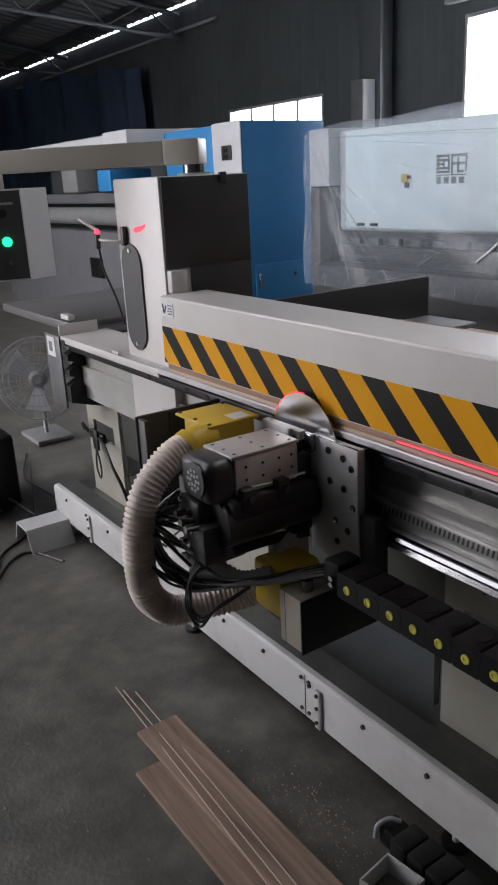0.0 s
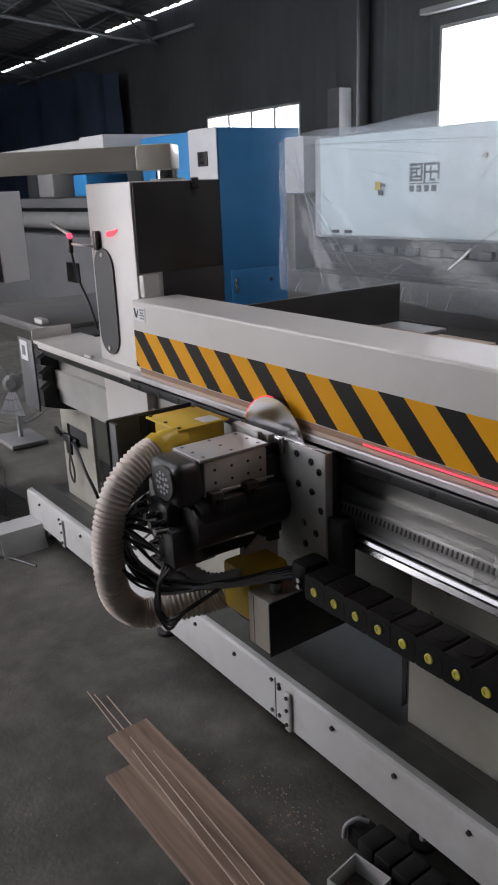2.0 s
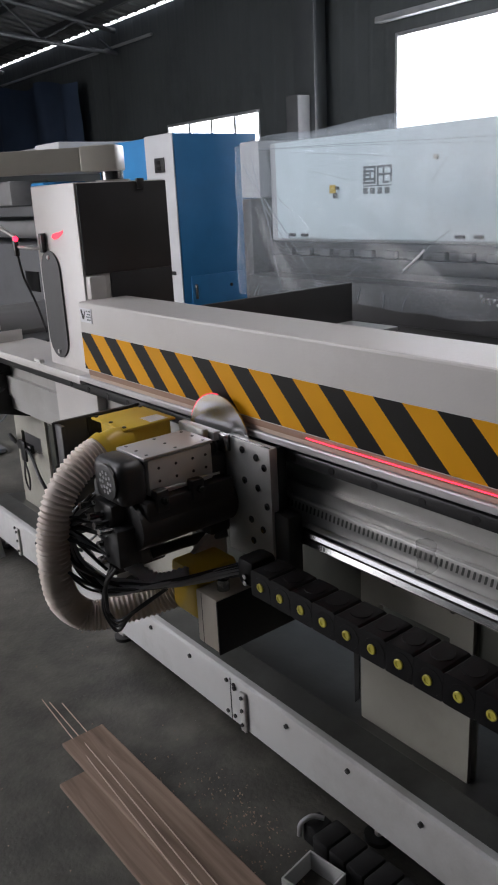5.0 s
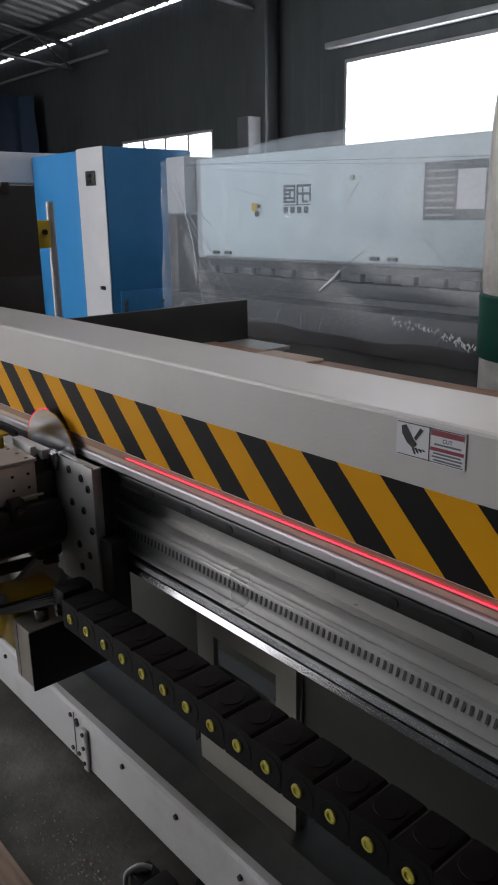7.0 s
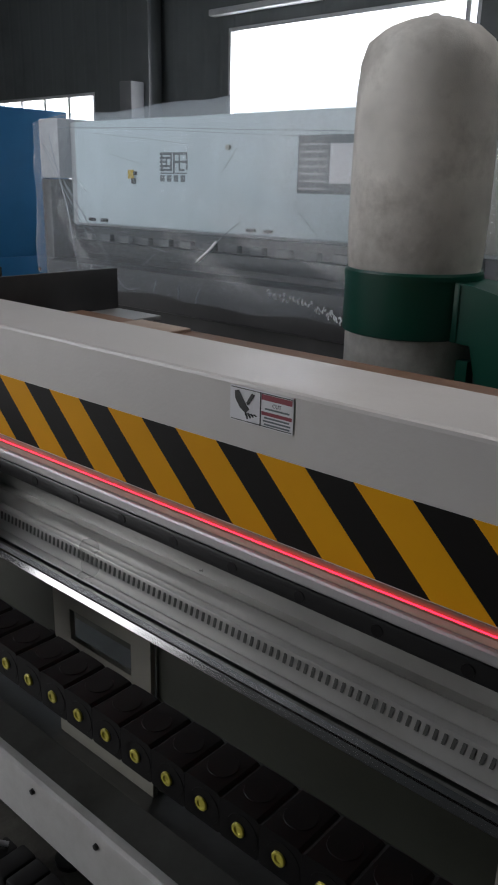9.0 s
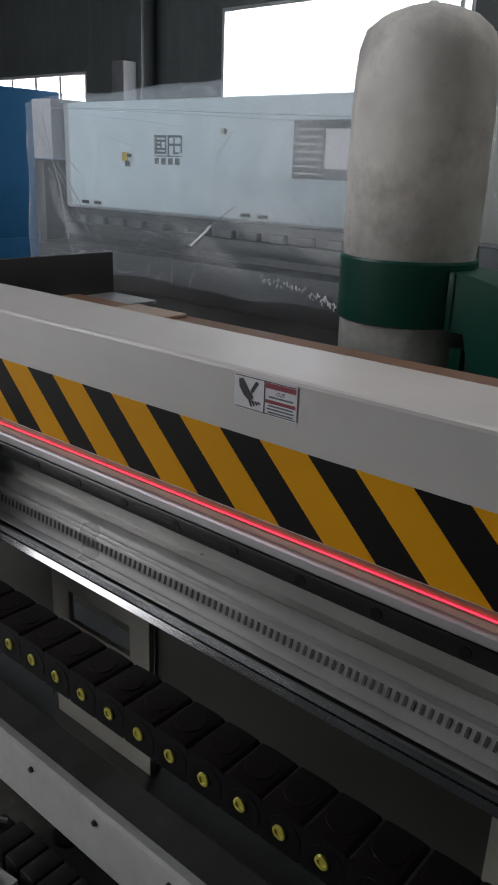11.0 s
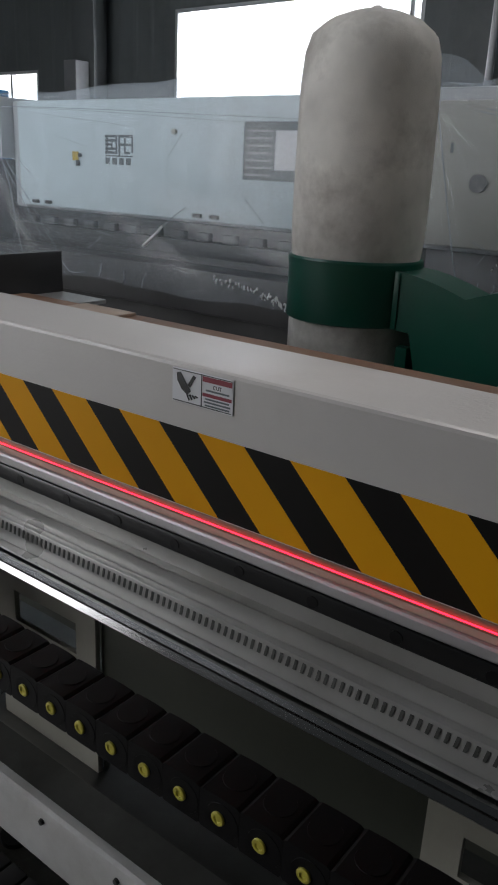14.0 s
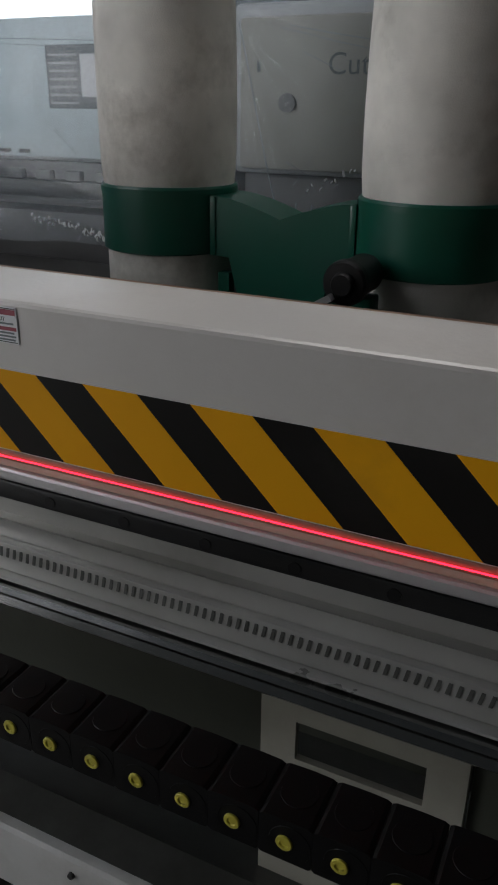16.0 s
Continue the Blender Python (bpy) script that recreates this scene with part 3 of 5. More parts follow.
prism(bm, [(0.072, 0.940), (0.072, 0.835), (0.052, 0.835), (0.052, 0.756), (0.060, 0.756), (0.060, 0.70), (0.19, 0.70), (0.19, 0.60), (0.30, 0.60), (0.30, 0.940)], "x", X0 + 0.05, X1 - 0.05)
part("bed", bm, M["bedsteel"], saw, "oily grey machined bed casting")
# toothed strip on the step, and rack
bm = B()
x = 0.2
while x < X1 - 0.1:
    box(bm, x, x + 0.0042, 0.0495, 0.0545, 0.8352, 0.8368)
    x += 0.0075
tagged(part("fine_rack", bm, M["bedsteel"], saw), kind="stuff")
part("rack_bar", box(B(), 0.12, X1 - 0.06, 0.036, 0.0515, 0.757, 0.806, 0.002), M["bedsteel"], saw, "oily steel gear rack")
bm = B()
x = 0.14
while x < X1 - 0.1:
    prism(bm, [(x, 0.782), (x + 0.005, 0.782), (x + 0.0085, 0.799), (x + 0.0035, 0.799)], "y", 0.0350, 0.0358)
    x += 0.0125
tagged(part("rack_slot", bm, M["tray"], saw), kind="stuff")
part("rack_ledge", box(B(), 0.12, X1 - 0.06, 0.02, 0.052, 0.7515, 0.7565, 0.0015), M["bedsteel"], saw)
bm = B()
prism(bm, [(0.004, 0.742), (0.010, 0.748), (0.030, 0.748), (0.034, 0.742), (0.030, 0.733), (0.034, 0.722), (0.030, 0.715), (0.010, 0.715), (0.004, 0.722), (0.009, 0.733)], "x", 0.14, X1 - 0.04)
part("lower_rail", bm, M["chrome"], saw, "shiny ground steel linear rail")
part("rail_seat", box(B(), 0.12, X1 - 0.05, 0.0345, 0.0595, 0.70, 0.7505, 0.002), M["darksteel"], saw)
for xa, xb in ((-0.46, 0.236), (0.559, 1.258), (1.581, 2.280), (2.603, X1 - 0.05)):
    part("apron", box(B(), xa, xb, 0.151, 0.157, 0.46, 0.699, 0.002), M["olive"], saw, "dark olive apron panel between the legs")
x = 0.3
hole = None
while x < X1 - 0.1:
    if hole is None:
        hole = part("apron_bolt", turned(B(), (x, 0.0340, 0.7065), (x, 0.0265, 0.7065), 0.0075, seg=12), M["black"], saw)
    else:
        again(hole, saw, (x - 0.3, 0, 0))
    x += 0.145


def leg_plate(x0):
    """Support leg plate with a rectangular window near its top and folded edges."""
    y, x1 = 0.15, x0 + 0.315
    z0, z1, hx0, hx1, hz0, hz1 = 0.216, 0.699, x0 + 0.058, x1 - 0.058, 0.487, 0.56
    bm = B()
    xs, zs = (x0, hx0, hx1, x1), (z0, hz0, hz1, z1)
    g = [[bm.verts.new((a, y, c)) for c in zs] for a in xs]
    for i in range(3):
        for j in range(3):
            if (i, j) != (1, 1):
                bm.faces.new((g[i][j], g[i + 1][j], g[i + 1][j + 1], g[i][j + 1]))
    bmesh.ops.recalc_face_normals(bm, faces=bm.faces[:])
    bmesh.ops.solidify(bm, geom=bm.faces[:], thickness=0.012)
    lg_ = part("leg", bm, M["legpaint"], saw, "beige steel leg plate with rectangular cutout", shade=0)
    part("leg_flange", box(B(), x0, x0 + 0.01, y + 0.0125, y + 0.020, z0 - 0.006, z1), M["legpaint"], lg_)
    part("leg_flange", box(B(), x1 - 0.01, x1, y + 0.0125, y + 0.020, z0 - 0.006, z1), M["legpaint"], lg_)


for x in (-0.782, 0.24, 1.262, 2.284):
    leg_plate(x)
# added dark sheet that makes the shaded space behind the legs read dark
part("dark_backing", box(B(), 0.1, X1 - 0.05, 0.35, 0.36, 0.33, 0.5995), M["olive"], saw, "dark backing sheet added behind the legs")
# base frame
bm = B()
prism(bm, [(0.0, 0.080), (0.0, 0.208), (0.003, 0.216), (0.010, 0.221), (0.026, 0.223), (0.026, 0.205), (0.012, 0.20), (0.012, 0.080)], "x", -0.95, X1)
part("front_sill", bm, M["base"], saw, "white folded steel base sill, scuffed")
part("drip_tray", prism(B(), [(0.0265, 0.215), (0.0265, 0.2215), (0.095, 0.234), (0.105, 0.228), (0.36, 0.178), (0.75, 0.178), (0.75, 0.170), (0.36, 0.170), (0.1, 0.215)], "x", -0.9, X1), M["tray"], saw, "oily grey steel drip tray")
part("rear_sill", box(B(), -0.95, X1, 0.75, 0.85, 0.09, 0.24, 0.006), M["base"], saw)
bolt = None
x = -0.8
while x < X1 - 0.05:
    if bolt is None:
        bolt = part("sill_bolt", turned(B(), (x, 0.001, 0.190), (x, -0.006, 0.190), 0.007, 0.006, seg=10), M["darksteel"], saw)
    else:
        again(bolt, saw, (x + 0.8, 0, 0))
    x += 0.215
sm = part("sill_seam", box(B(), 0.899, 0.902, -0.0012, -0.0002, 0.082, 0.214), M["darksteel"], saw)
for x in (0.885, 0.918):
    for z in (0.20, 0.10):
        part("seam_screw", turned(B(), (x, -0.0005, z), (x, -0.005, z), 0.006, seg=10), M["darksteel"], sm)
part("hanging_strap", prism(B(), [(1.232, 0.47), (1.252, 0.47), (1.249, 0.26), (1.236, 0.245)], "y", 0.142, 0.146), M["black"], saw, "thin black strap hanging beside the leg")
for x in (-0.55, 0.962, 2.5):
    b = part("levelling_bracket", box(B(), x - 0.011, x + 0.011, -0.010, -0.0005, 0.077, 0.200, 0.003), M["steel"], saw, "small steel levelling bracket")
    for z in (0.10, 0.145, 0.185):
        part("screw", turned(B(), (x, -0.0102, z), (x, -0.015, z), 0.0055, seg=8), M["darksteel"], b)
for x in (-0.85, 0.2, 1.4, 2.6, 3.3):
    for y in (0.05, 0.8):
        f = part("foot", turned(B(), (x, y, 0.0), (x, y, 0.012), 0.035, seg=16), M["darksteel"], saw)
        part("spindle", turned(B(), (x, y, 0.012), (x, y, 0.2), 0.01, seg=10), M["steel"], f)
part("bed_rear", box(B(), X0 + 0.05, X1 - 0.05, 0.305, 0.62, 0.60, 0.93, 0.006), M["dark"], saw)
# rear table and black side fence
part("rear_table", box(B(), 0.174, X1, 0.21, 0.945, 0.90, 0.955, 0.004), M["darksteel"], saw, "dark rear work table")
part("side_fence", box(B(), 0.155, 0.173, 0.185, 1.238, 0.958, 1.112, 0.002), M["dark"], saw, "black sheet-steel side fence")
part("fence_lip", box(B(), 0.174, 0.42, 1.002, 1.235, 0.945, 0.960, 0.002), M["alu"], saw)
part("fence_foot", box(B(), 0.10, 0.154, 0.3, 1.2, 0.90, 1.0, 0.003), M["dark"], saw)
for x, h_ in ((1.91, 0.15), (2.07, 0.135), (2.15, 0.13), (2.30, 0.135)):
    hp = part("hold_down", turned(B(), (x, 0.36, 0.986), (x, 0.36, 0.986 + h_ - 0.02), 0.009, seg=12), M["darksteel"], saw, "dark steel hold-down pin")
    part("pin_head", lathe(B(), (x - 0.02, 0.36, 0.986 + h_ - 0.012), (1, 0, 0.08), [(0, 0.008), (0.006, 0.012), (0.034, 0.012), (0.04, 0.006)], 12), M["black"], hp)
# glowing strip on the board edge that stands in for projected red light
part("laser_line", box(B(), 1.24, X1, -0.0030, -0.0022, 0.9758, 0.9776), M["laser"], saw, "thin glowing strip for the laser line along the cut")
# end post with black side panel
part("end_post", box(B(), -0.095, 0.2115, 0.04, 0.36, 0.0, 1.53, 0.006), M["paint"], saw, "light grey painted end post")
part("post_side_panel", box(B(), 0.2125, 0.2165, 0.047, 0.358, 1.262, 1.527, 0.0015), M["dark"], saw, "black side cover panel")
part("post_side_panel", box(B(), 0.2125, 0.2155, 0.13, 0.358, 1.10, 1.2615, 0.001), M["dark"], saw)
part("post_block", box(B(), 0.2125, 0.2415, 0.045, 0.10, 1.1905, 1.258, 0.004), M["paint"], saw)
part("post_clip", box(B(), 0.2125, 0.224, 0.25, 0.275, 1.505, 1.536, 0.002), M["dark"], saw)
bm = B()
cx, r = -0.004, 0.066
pts = [(cx + r * math.cos(a), 1.265 + r * math.sin(a)) for a in [math.pi * k / 12 for k in range(13)]] + [(cx + r * math.cos(a), 1.05 + r * math.sin(a)) for a in [math.pi + math.pi * k / 12 for k in range(13)]]
prism(bm, pts, "y", 0.034, 0.0395)
part("slot_cover", bm, M["dark"], saw, "dark oval slot cover on the post")
for z in (1.31, 1.005):
    part("screw", turned(B(), (cx, 0.0338, z), (cx, 0.029, z), 0.007, seg=10), M["steel"], saw)

# board being cut
bd = thing("board", (2.0, 0.6, 0.96), "brown faced board with cream core lying under the beam", "board")
part("core", box(B(), 0.26, X1 - 0.08, 0.002, 1.0, 0.9595, 0.970, 0.001), M["sheet_b"], bd, "cream board core")
part("face", box(B(), 0.26, X1 - 0.08, 0.0, 1.0, 0.9702, 0.9855, 0.001), M["sheet_a"], bd, "brown board face")

single("offcut", box(B(), 0.60, 0.83, 0.86, 0.985, 0.986, 0.996, 0.002), M["sheet_b"], "pale offcut strip lying on the brown board", "offcut")

# laser pointer on the post
t = thing("laser_pointer", (-0.10, 0.0, 1.32), "small red laser pointer on a clamp rod", "laser")
part("rod", pipe(B(), [(-0.02, 0.04, 1.335), (-0.06, 0.0, 1.34), (-0.12, -0.02, 1.345)], 0.0045), M["steel"], t)
part("clamp", box(B(), -0.130, -0.112, -0.030, -0.014, 1.315, 1.372, 0.003), M["darksteel"], t)
part("barrel", turned(B(), (-0.185, -0.05, 1.412), (-0.118, -0.02, 1.375), 0.0065), M["steel"], t)
part("bracket", box(B(), -0.036, -0.018, 0.022, 0.039, 1.325, 1.385, 0.002), M["darksteel"], t)
part("lens", turned(B(), (-0.115, -0.024, 1.372), (-0.108, -0.024, 1.369), 0.008), M["laser"], t, "glowing red lens")
# flat glowing patch in place of the red light thrown on the post
part("red_spot", prism(B(), [(0.028, 1.372), (0.045, 1.366), (0.075, 1.371), (0.108, 1.386), (0.112, 1.394), (0.09, 1.389), (0.06, 1.386), (0.035, 1.382)], "y", 0.0378, 0.0392), M["laser_dim"], t, "glowing patch for the red light spot on the post")
part("cord", pipe(B(), [(-0.12, -0.02, 1.32), (-0.14, 0.0, 1.24), (-0.11, 0.02, 1.15), (-0.08, 0.03, 1.06)], 0.004), M["rubber"], t)

# ---- saw carriage ----
BX = 0.95
car = thing("saw_carriage", (BX, -0.1, 0.7), "saw carriage with steel blade, motor, yellow hood and cables", "saw carriage")


def q(x, y, z):
    return (BX + x, y, z)


bm = B()
rings = 72
cz, R = 0.905, 0.122
c0 = []
for y in (-0.0215, -0.0185):
    loop = []
    for k in range(rings * 2):
        a = math.pi * k / rings
        rr = R * (1.0 if k % 3 else 0.988)
        loop.append(bm.verts.new((BX + rr * math.cos(a), y, cz + rr * math.sin(a))))
    c0.append(loop)
nn = len(c0[0])
for i in range(nn):
    bm.faces.new((c0[0][i], c0[0][(i + 1) % nn], c0[1][(i + 1) % nn], c0[1][i]))
bm.faces.new(c0[0])
bm.faces.new(c0[1][::-1])
blade_mat = bpy.data.materials.new("brushed_blade_steel")
blade_mat.use_nodes = True
nb = blade_mat.node_tree.nodes["Principled BSDF"]
nb.inputs["Metallic"].default_value, nb.inputs["Roughness"].default_value = 1.0, 0.24
nb.inputs["Base Color"].default_value = (0.50, 0.50, 0.51, 1)
nb.inputs["Anisotropic"].default_value = 0.75
tg = blade_mat.node_tree.nodes.new("ShaderNodeTangent")
tg.direction_type, tg.axis = "RADIAL", "Y"
blade_mat.node_tree.links.new(tg.outputs[0], nb.inputs["Tangent"])
bl = part("saw_blade", bm, blade_mat, car, "round brushed steel saw blade", shade=0)
# glowing arc stands in for laser light caught by the rim
bm = B()
pts = [(BX + (R + 0.0012) * math.cos(a), -0.02, cz + (R + 0.0012) * math.sin(a)) for a in [radians(88 + 4 * k) for k in range(18)]]
pipe(bm, pts, 0.0012, seg=6, n=2)
part("laser_rim", bm, M["laser_dim"], car, "thin glowing arc for laser light on the blade rim")
part("hub_flange", lathe(B(), q(0, -0.022, cz), (0, -1, 0), [(0, 0.032), (0.006, 0.032), (0.008, 0.018), (0.018, 0.018), (0.02, 0.012)], 24), M["chrome"], car)
part("spindle_housing", lathe(B(), q(0, -0.043, cz), (0, -1, 0), [(0, 0.025), (0.01, 0.032), (0.045, 0.032), (0.045, 0.02)], 24), M["darksteel"], car)
# upright mounting plate with bores
pl = part("mount_plate", box(B(), BX + 0.038, BX + 0.205, -0.035, -0.012, 0.65, 0.940, 0.003), M["steel"], car, "milled steel mounting plate with bores")
part("plate_top", box(B(), BX + 0.037, BX + 0.066, -0.050, -0.0355, 0.905, 0.946, 0.003), M["chrome"], car)
part("plate_rim", box(B(), BX + 0.067, BX + 0.205, -0.0345, -0.0305, 0.9402, 0.9425, 0.0008), M["chrome"], car, "bright milled upper rim")
part("plate_wing", box(B(), BX + 0.188, BX + 0.204, -0.0115, 0.014, 0.66, 0.938, 0.002), M["darksteel"], car)
part("slide_block", box(B(), BX + 0.03, BX + 0.20, 0.0, 0.0125, 0.66, 0.90, 0.003), M["darksteel"], car)
part("plate_side", box(B(), BX + 0.2055, BX + 0.255, -0.03, 0.012, 0.62, 0.79, 0.004), M["darksteel"], car)
for x, z in ((0.108, 0.918), (0.158, 0.910), (0.185, 0.892), (0.112, 0.845), (0.160, 0.838), (0.130, 0.752), (0.172, 0.738), (0.135, 0.70), (0.19, 0.80)):
    b = part("bore", turned(B(), q(x, -0.0352, z), q(x, -0.037, z), 0.0085, seg=14), M["motorblk"], car)
    part("bolt_head", turned(B(), q(x, -0.0372, z - 0.002), q(x, -0.0385, z - 0.002), 0.0045, seg=10), M["chrome"], b)
# motor
part("motor_housing", box(B(), BX - 0.048, BX + 0.066, -0.262, -0.090, 0.852, 0.938, 0.006), M["steel"], car, "milled aluminium motor housing with screw holes")
tp = part("motor_top", box(B(), BX - 0.05, BX + 0.068, -0.272, -0.088, 0.9385, 0.946, 0.0015), M["alu"], car, "pale aluminium top plate")
for x in (-0.035, 0.01, 0.053):
    for y in (-0.255, -0.18, -0.105):
        part("screw_hole", turned(B(), q(x, y, 0.9462), q(x, y, 0.947), 0.0042, seg=10), M["motorblk"], tp)
for y in (-0.235, -0.19, -0.145, -0.11):
    for z in (0.915, 0.885):
        part("screw_hole", turned(B(), q(0.0662, y, z), q(0.0672, y, z), 0.0036, seg=8), M["motorblk"], car)
ec = part("motor_end_cap", box(B(), BX - 0.056, BX + 0.070, -0.335, -0.2625, 0.842, 0.944, 0.022, 4), M["motorblk"], car, "black plastic motor end cap")
gr = part("fan_grille", lathe(B(), q(0.018, -0.3352, 0.898), (0, -1, 0), [(0, 0.041), (0.005, 0.041), (0.006, 0.034)], 28), M["darksteel"], ec)
for rr in (0.012, 0.023):
    cnt = 6 if rr < 0.02 else 10
    for k in range(cnt):
        a = 2 * math.pi * k / cnt
        part("grille_hole", turned(B(), q(0.018 + rr * math.cos(a), -0.3412, 0.898 + rr * math.sin(a)), q(0.018 + rr * math.cos(a), -0.3425, 0.898 + rr * math.sin(a)), 0.0042, seg=8), M["greycable"], ec)
# clamps under the housing
for y in (-0.15, -0.245):
    c = part("clamp_block", box(B(), BX + 0.066, BX + 0.092, y - 0.016, y + 0.016, 0.822, 0.872, 0.004), M["motorblk"], car)
    part("bolt", turned(B(), q(0.0925, y, 0.85), q(0.102, y, 0.85), 0.008, seg=12), M["chrome"], c)
    part("pull_rod", turned(B(), q(0.075, y + 0.017, 0.868), q(0.09, y + 0.06, 0.872), 0.003, seg=8), M["steel"], c)
part("lower_motor", turned(B(), q(0.03, -0.30, 0.785), q(0.03, -0.04, 0.785), 0.058, seg=28), M["motorblk"], car, "black cylindrical motor body")
part("motor_beam", box(B(), BX - 0.02, BX + 0.085, -0.285, -0.045, 0.795, 0.85, 0.008), M["motorblk"], car)
part("gear_case", box(B(), BX - 0.055, BX + 0.05, -0.10, -0.036, 0.70, 0.90, 0.01), M["darksteel"], car)
part("terminal_box", box(B(), BX - 0.075, BX + 0.015, -0.335, -0.24, 0.735, 0.838, 0.01), M["motorblk"], car)
part("junction_box", box(B(), BX - 0.02, BX + 0.05, -0.345, -0.285, 0.70, 0.79, 0.006), M["motorblk"], car)
part("cylinder_bracket", box(B(), BX - 0.13, BX - 0.075, -0.30, -0.15, 0.62, 0.86, 0.008), M["dark"], car)
for z in (0.66, 0.70, 0.75):
    part("air_fitting", turned(B(), q(-0.10, -0.32, z), q(-0.10, -0.285, z), 0.011, seg=10), M["chrome"], car)
for x, z in ((-0.02, 0.815), (0.0, 0.80), (0.02, 0.79), (-0.06, 0.83)):
    part("plug", turned(B(), q(x, -0.372, z), q(x, -0.338, z - 0.004), 0.008, seg=10), M["chrome"], car)
part("link_arm", pipe(B(), [q(0.05, -0.05, 0.70), q(0.0, -0.14, 0.685), q(-0.03, -0.22, 0.67)], 0.014), M["darksteel"], car)
part("wedge_plate", prism(B(), [(-0.19, 0.64), (-0.05, 0.74), (-0.05, 0.64)], "x", BX + 0.03, BX + 0.045), M["steel"], car)
# yellow hood, spout and lower chute
hd = part("hood", box(B(), BX - 0.27, BX - 0.13, -0.195, -0.07, 0.905, 0.951, 0.008), M["yellow"], car, "yellow enamelled dust hood")
part("hood_flange", box(B(), BX - 0.285, BX - 0.122, -0.21, -0.062, 0.9515, 0.9575, 0.002), M["yellow"], car, "yellow hood lid with screws")
for x, y in ((-0.275, -0.20), (-0.135, -0.20), (-0.275, -0.072), (-0.2, -0.20)):
    part("lid_screw", turned(B(), q(x, y, 0.9576), q(x, y, 0.9605), 0.005, seg=10), M["darksteel"], car)
part("lid_label", box(B(), BX - 0.18, BX - 0.13, -0.13, -0.08, 0.9577, 0.9582), M["sticker"], car, "small pale label on the lid")
part("spout", pipe(B(), [q(-0.15, -0.19, 0.925), q(-0.14, -0.235, 0.928), q(-0.13, -0.275, 0.922)], 0.033, seg=18), M["yellow"], car)
part("hood_rail", box(B(), BX - 0.12, BX + 0.03, -0.058, -0.035, 0.925, 0.948, 0.004), M["steel"], car)
part("rail_clip", box(B(), BX - 0.02, BX + 0.012, -0.075, -0.0585, 0.925, 0.955, 0.005), M["steel"], car)
part("chute", box(B(), BX + 0.02, BX + 0.127, -0.20, -0.08, 0.545, 0.67, 0.012), M["yellow"], car, "yellow lower dust chute")
hose = [q(-0.13, -0.262, 0.924), q(-0.125, -0.325, 0.900), q(-0.12, -0.385, 0.846), q(-0.12, -0.415, 0.770), q(-0.12, -0.424, 0.69), q(-0.12, -0.417, 0.60), q(-0.118, -0.385, 0.545), q(-0.10, -0.345, 0.525), q(-0.07, -0.275, 0.532), q(-0.03, -0.20, 0.548), q(0.02, -0.15, 0.585)]
part("dust_hose", pipe(B(), hose, 0.036, seg=20, n=14, ribs=0.075), M["hose"], car, "cream ribbed plastic dust hose", shade=75)
part("hose_clamp", lathe(B(), hose[0], Vector(hose[1]) - Vector(hose[0]), [(-0.006, 0.0395), (0.014, 0.0395)], 24), M["yellow"], car)
# cable bundle: thin loops round the back of the motor, gathered towards the chain
rnd = random.Random(7)
for k in range(15):
    f = k / 14
    a0 = q(-0.07 + rnd.uniform(-0.03, 0.08), -0.335 - rnd.uniform(0, 0.02), 0.84 - 0.16 * f + rnd.uniform(-0.02, 0.02))
    out = rnd.uniform(0.0, 0.05)
    pts = [a0, q(-0.10 - out * 0.6, -0.365 - out, 0.79 - 0.05 * f), q(-0.11 - out * 0.4, -0.37 - out, 0.71 - 0.03 * f + rnd.uniform(-0.02, 0.02)), q(-0.08 + 0.03 * f, -0.355 - out * 0.6, 0.645 + rnd.uniform(-0.025, 0.02)), q(-0.01, -0.315 + rnd.uniform(-0.02, 0.02), 0.622 + rnd.uniform(-0.015, 0.02)), q(0.09, -0.235 + rnd.uniform(-0.01, 0.01), 0.640 + 0.012 * f), q(0.19, -0.15 + 0.03 * f, 0.668 + 0.02 * f), q(0.24, -0.13 + 0.02 * f, 0.685 + 0.015 * f)]
    part("cable", pipe(B(), pts, rnd.choice((0.0032, 0.0042, 0.0055)), seg=8), M["greycable"] if k % 4 == 1 else M["rubber"], car)
for k in range(3):
    pts = [q(0.01 + 0.012 * k, -0.345, 0.70), q(0.0, -0.36, 0.65), q(-0.005 - 0.01 * k, -0.36, 0.60 - 0.008 * k), q(-0.02, -0.35, 0.565 - 0.012 * k), q(0.0, -0.34, 0.55 - 0.012 * k), q(0.03, -0.315, 0.575), q(0.08, -0.25, 0.632)]
    part("cable", pipe(B(), pts, 0.0045, seg=8), M["rubber"], car)
for k in range(3):
    pts = [q(-0.12, -0.29, 0.83 - 0.05 * k), q(-0.15, -0.35, 0.78 - 0.05 * k), q(-0.14, -0.385, 0.73 - 0.03 * k), q(-0.10, -0.36, 0.70 - 0.02 * k)]
    part("air_tube", pipe(B(), pts, 0.0035, seg=8), M["greycable"], car)
pts = [q(-0.11, -0.28, 0.66), q(-0.07, -0.30, 0.69), q(-0.02, -0.29, 0.675), q(0.04, -0.25, 0.64), q(0.10, -0.2, 0.66)]
part("spiral_hose", pipe(B(), pts, 0.016, seg=12, n=12, ribs=0.14), M["greycable"], car, shade=80)
# chain anchor box: pale front, black side
ab = part("anchor_box", box(B(), BX + 0.128, BX + 0.2075, -0.205, -0.045, 0.502, 0.634, 0.005), M["anchor"], car, "grey steel anchor box with black side plate")
part("side_plate", box(B(), BX + 0.2080, BX + 0.2125, -0.207, 0.02, 0.50, 0.632, 0.001), M["black"], ab)
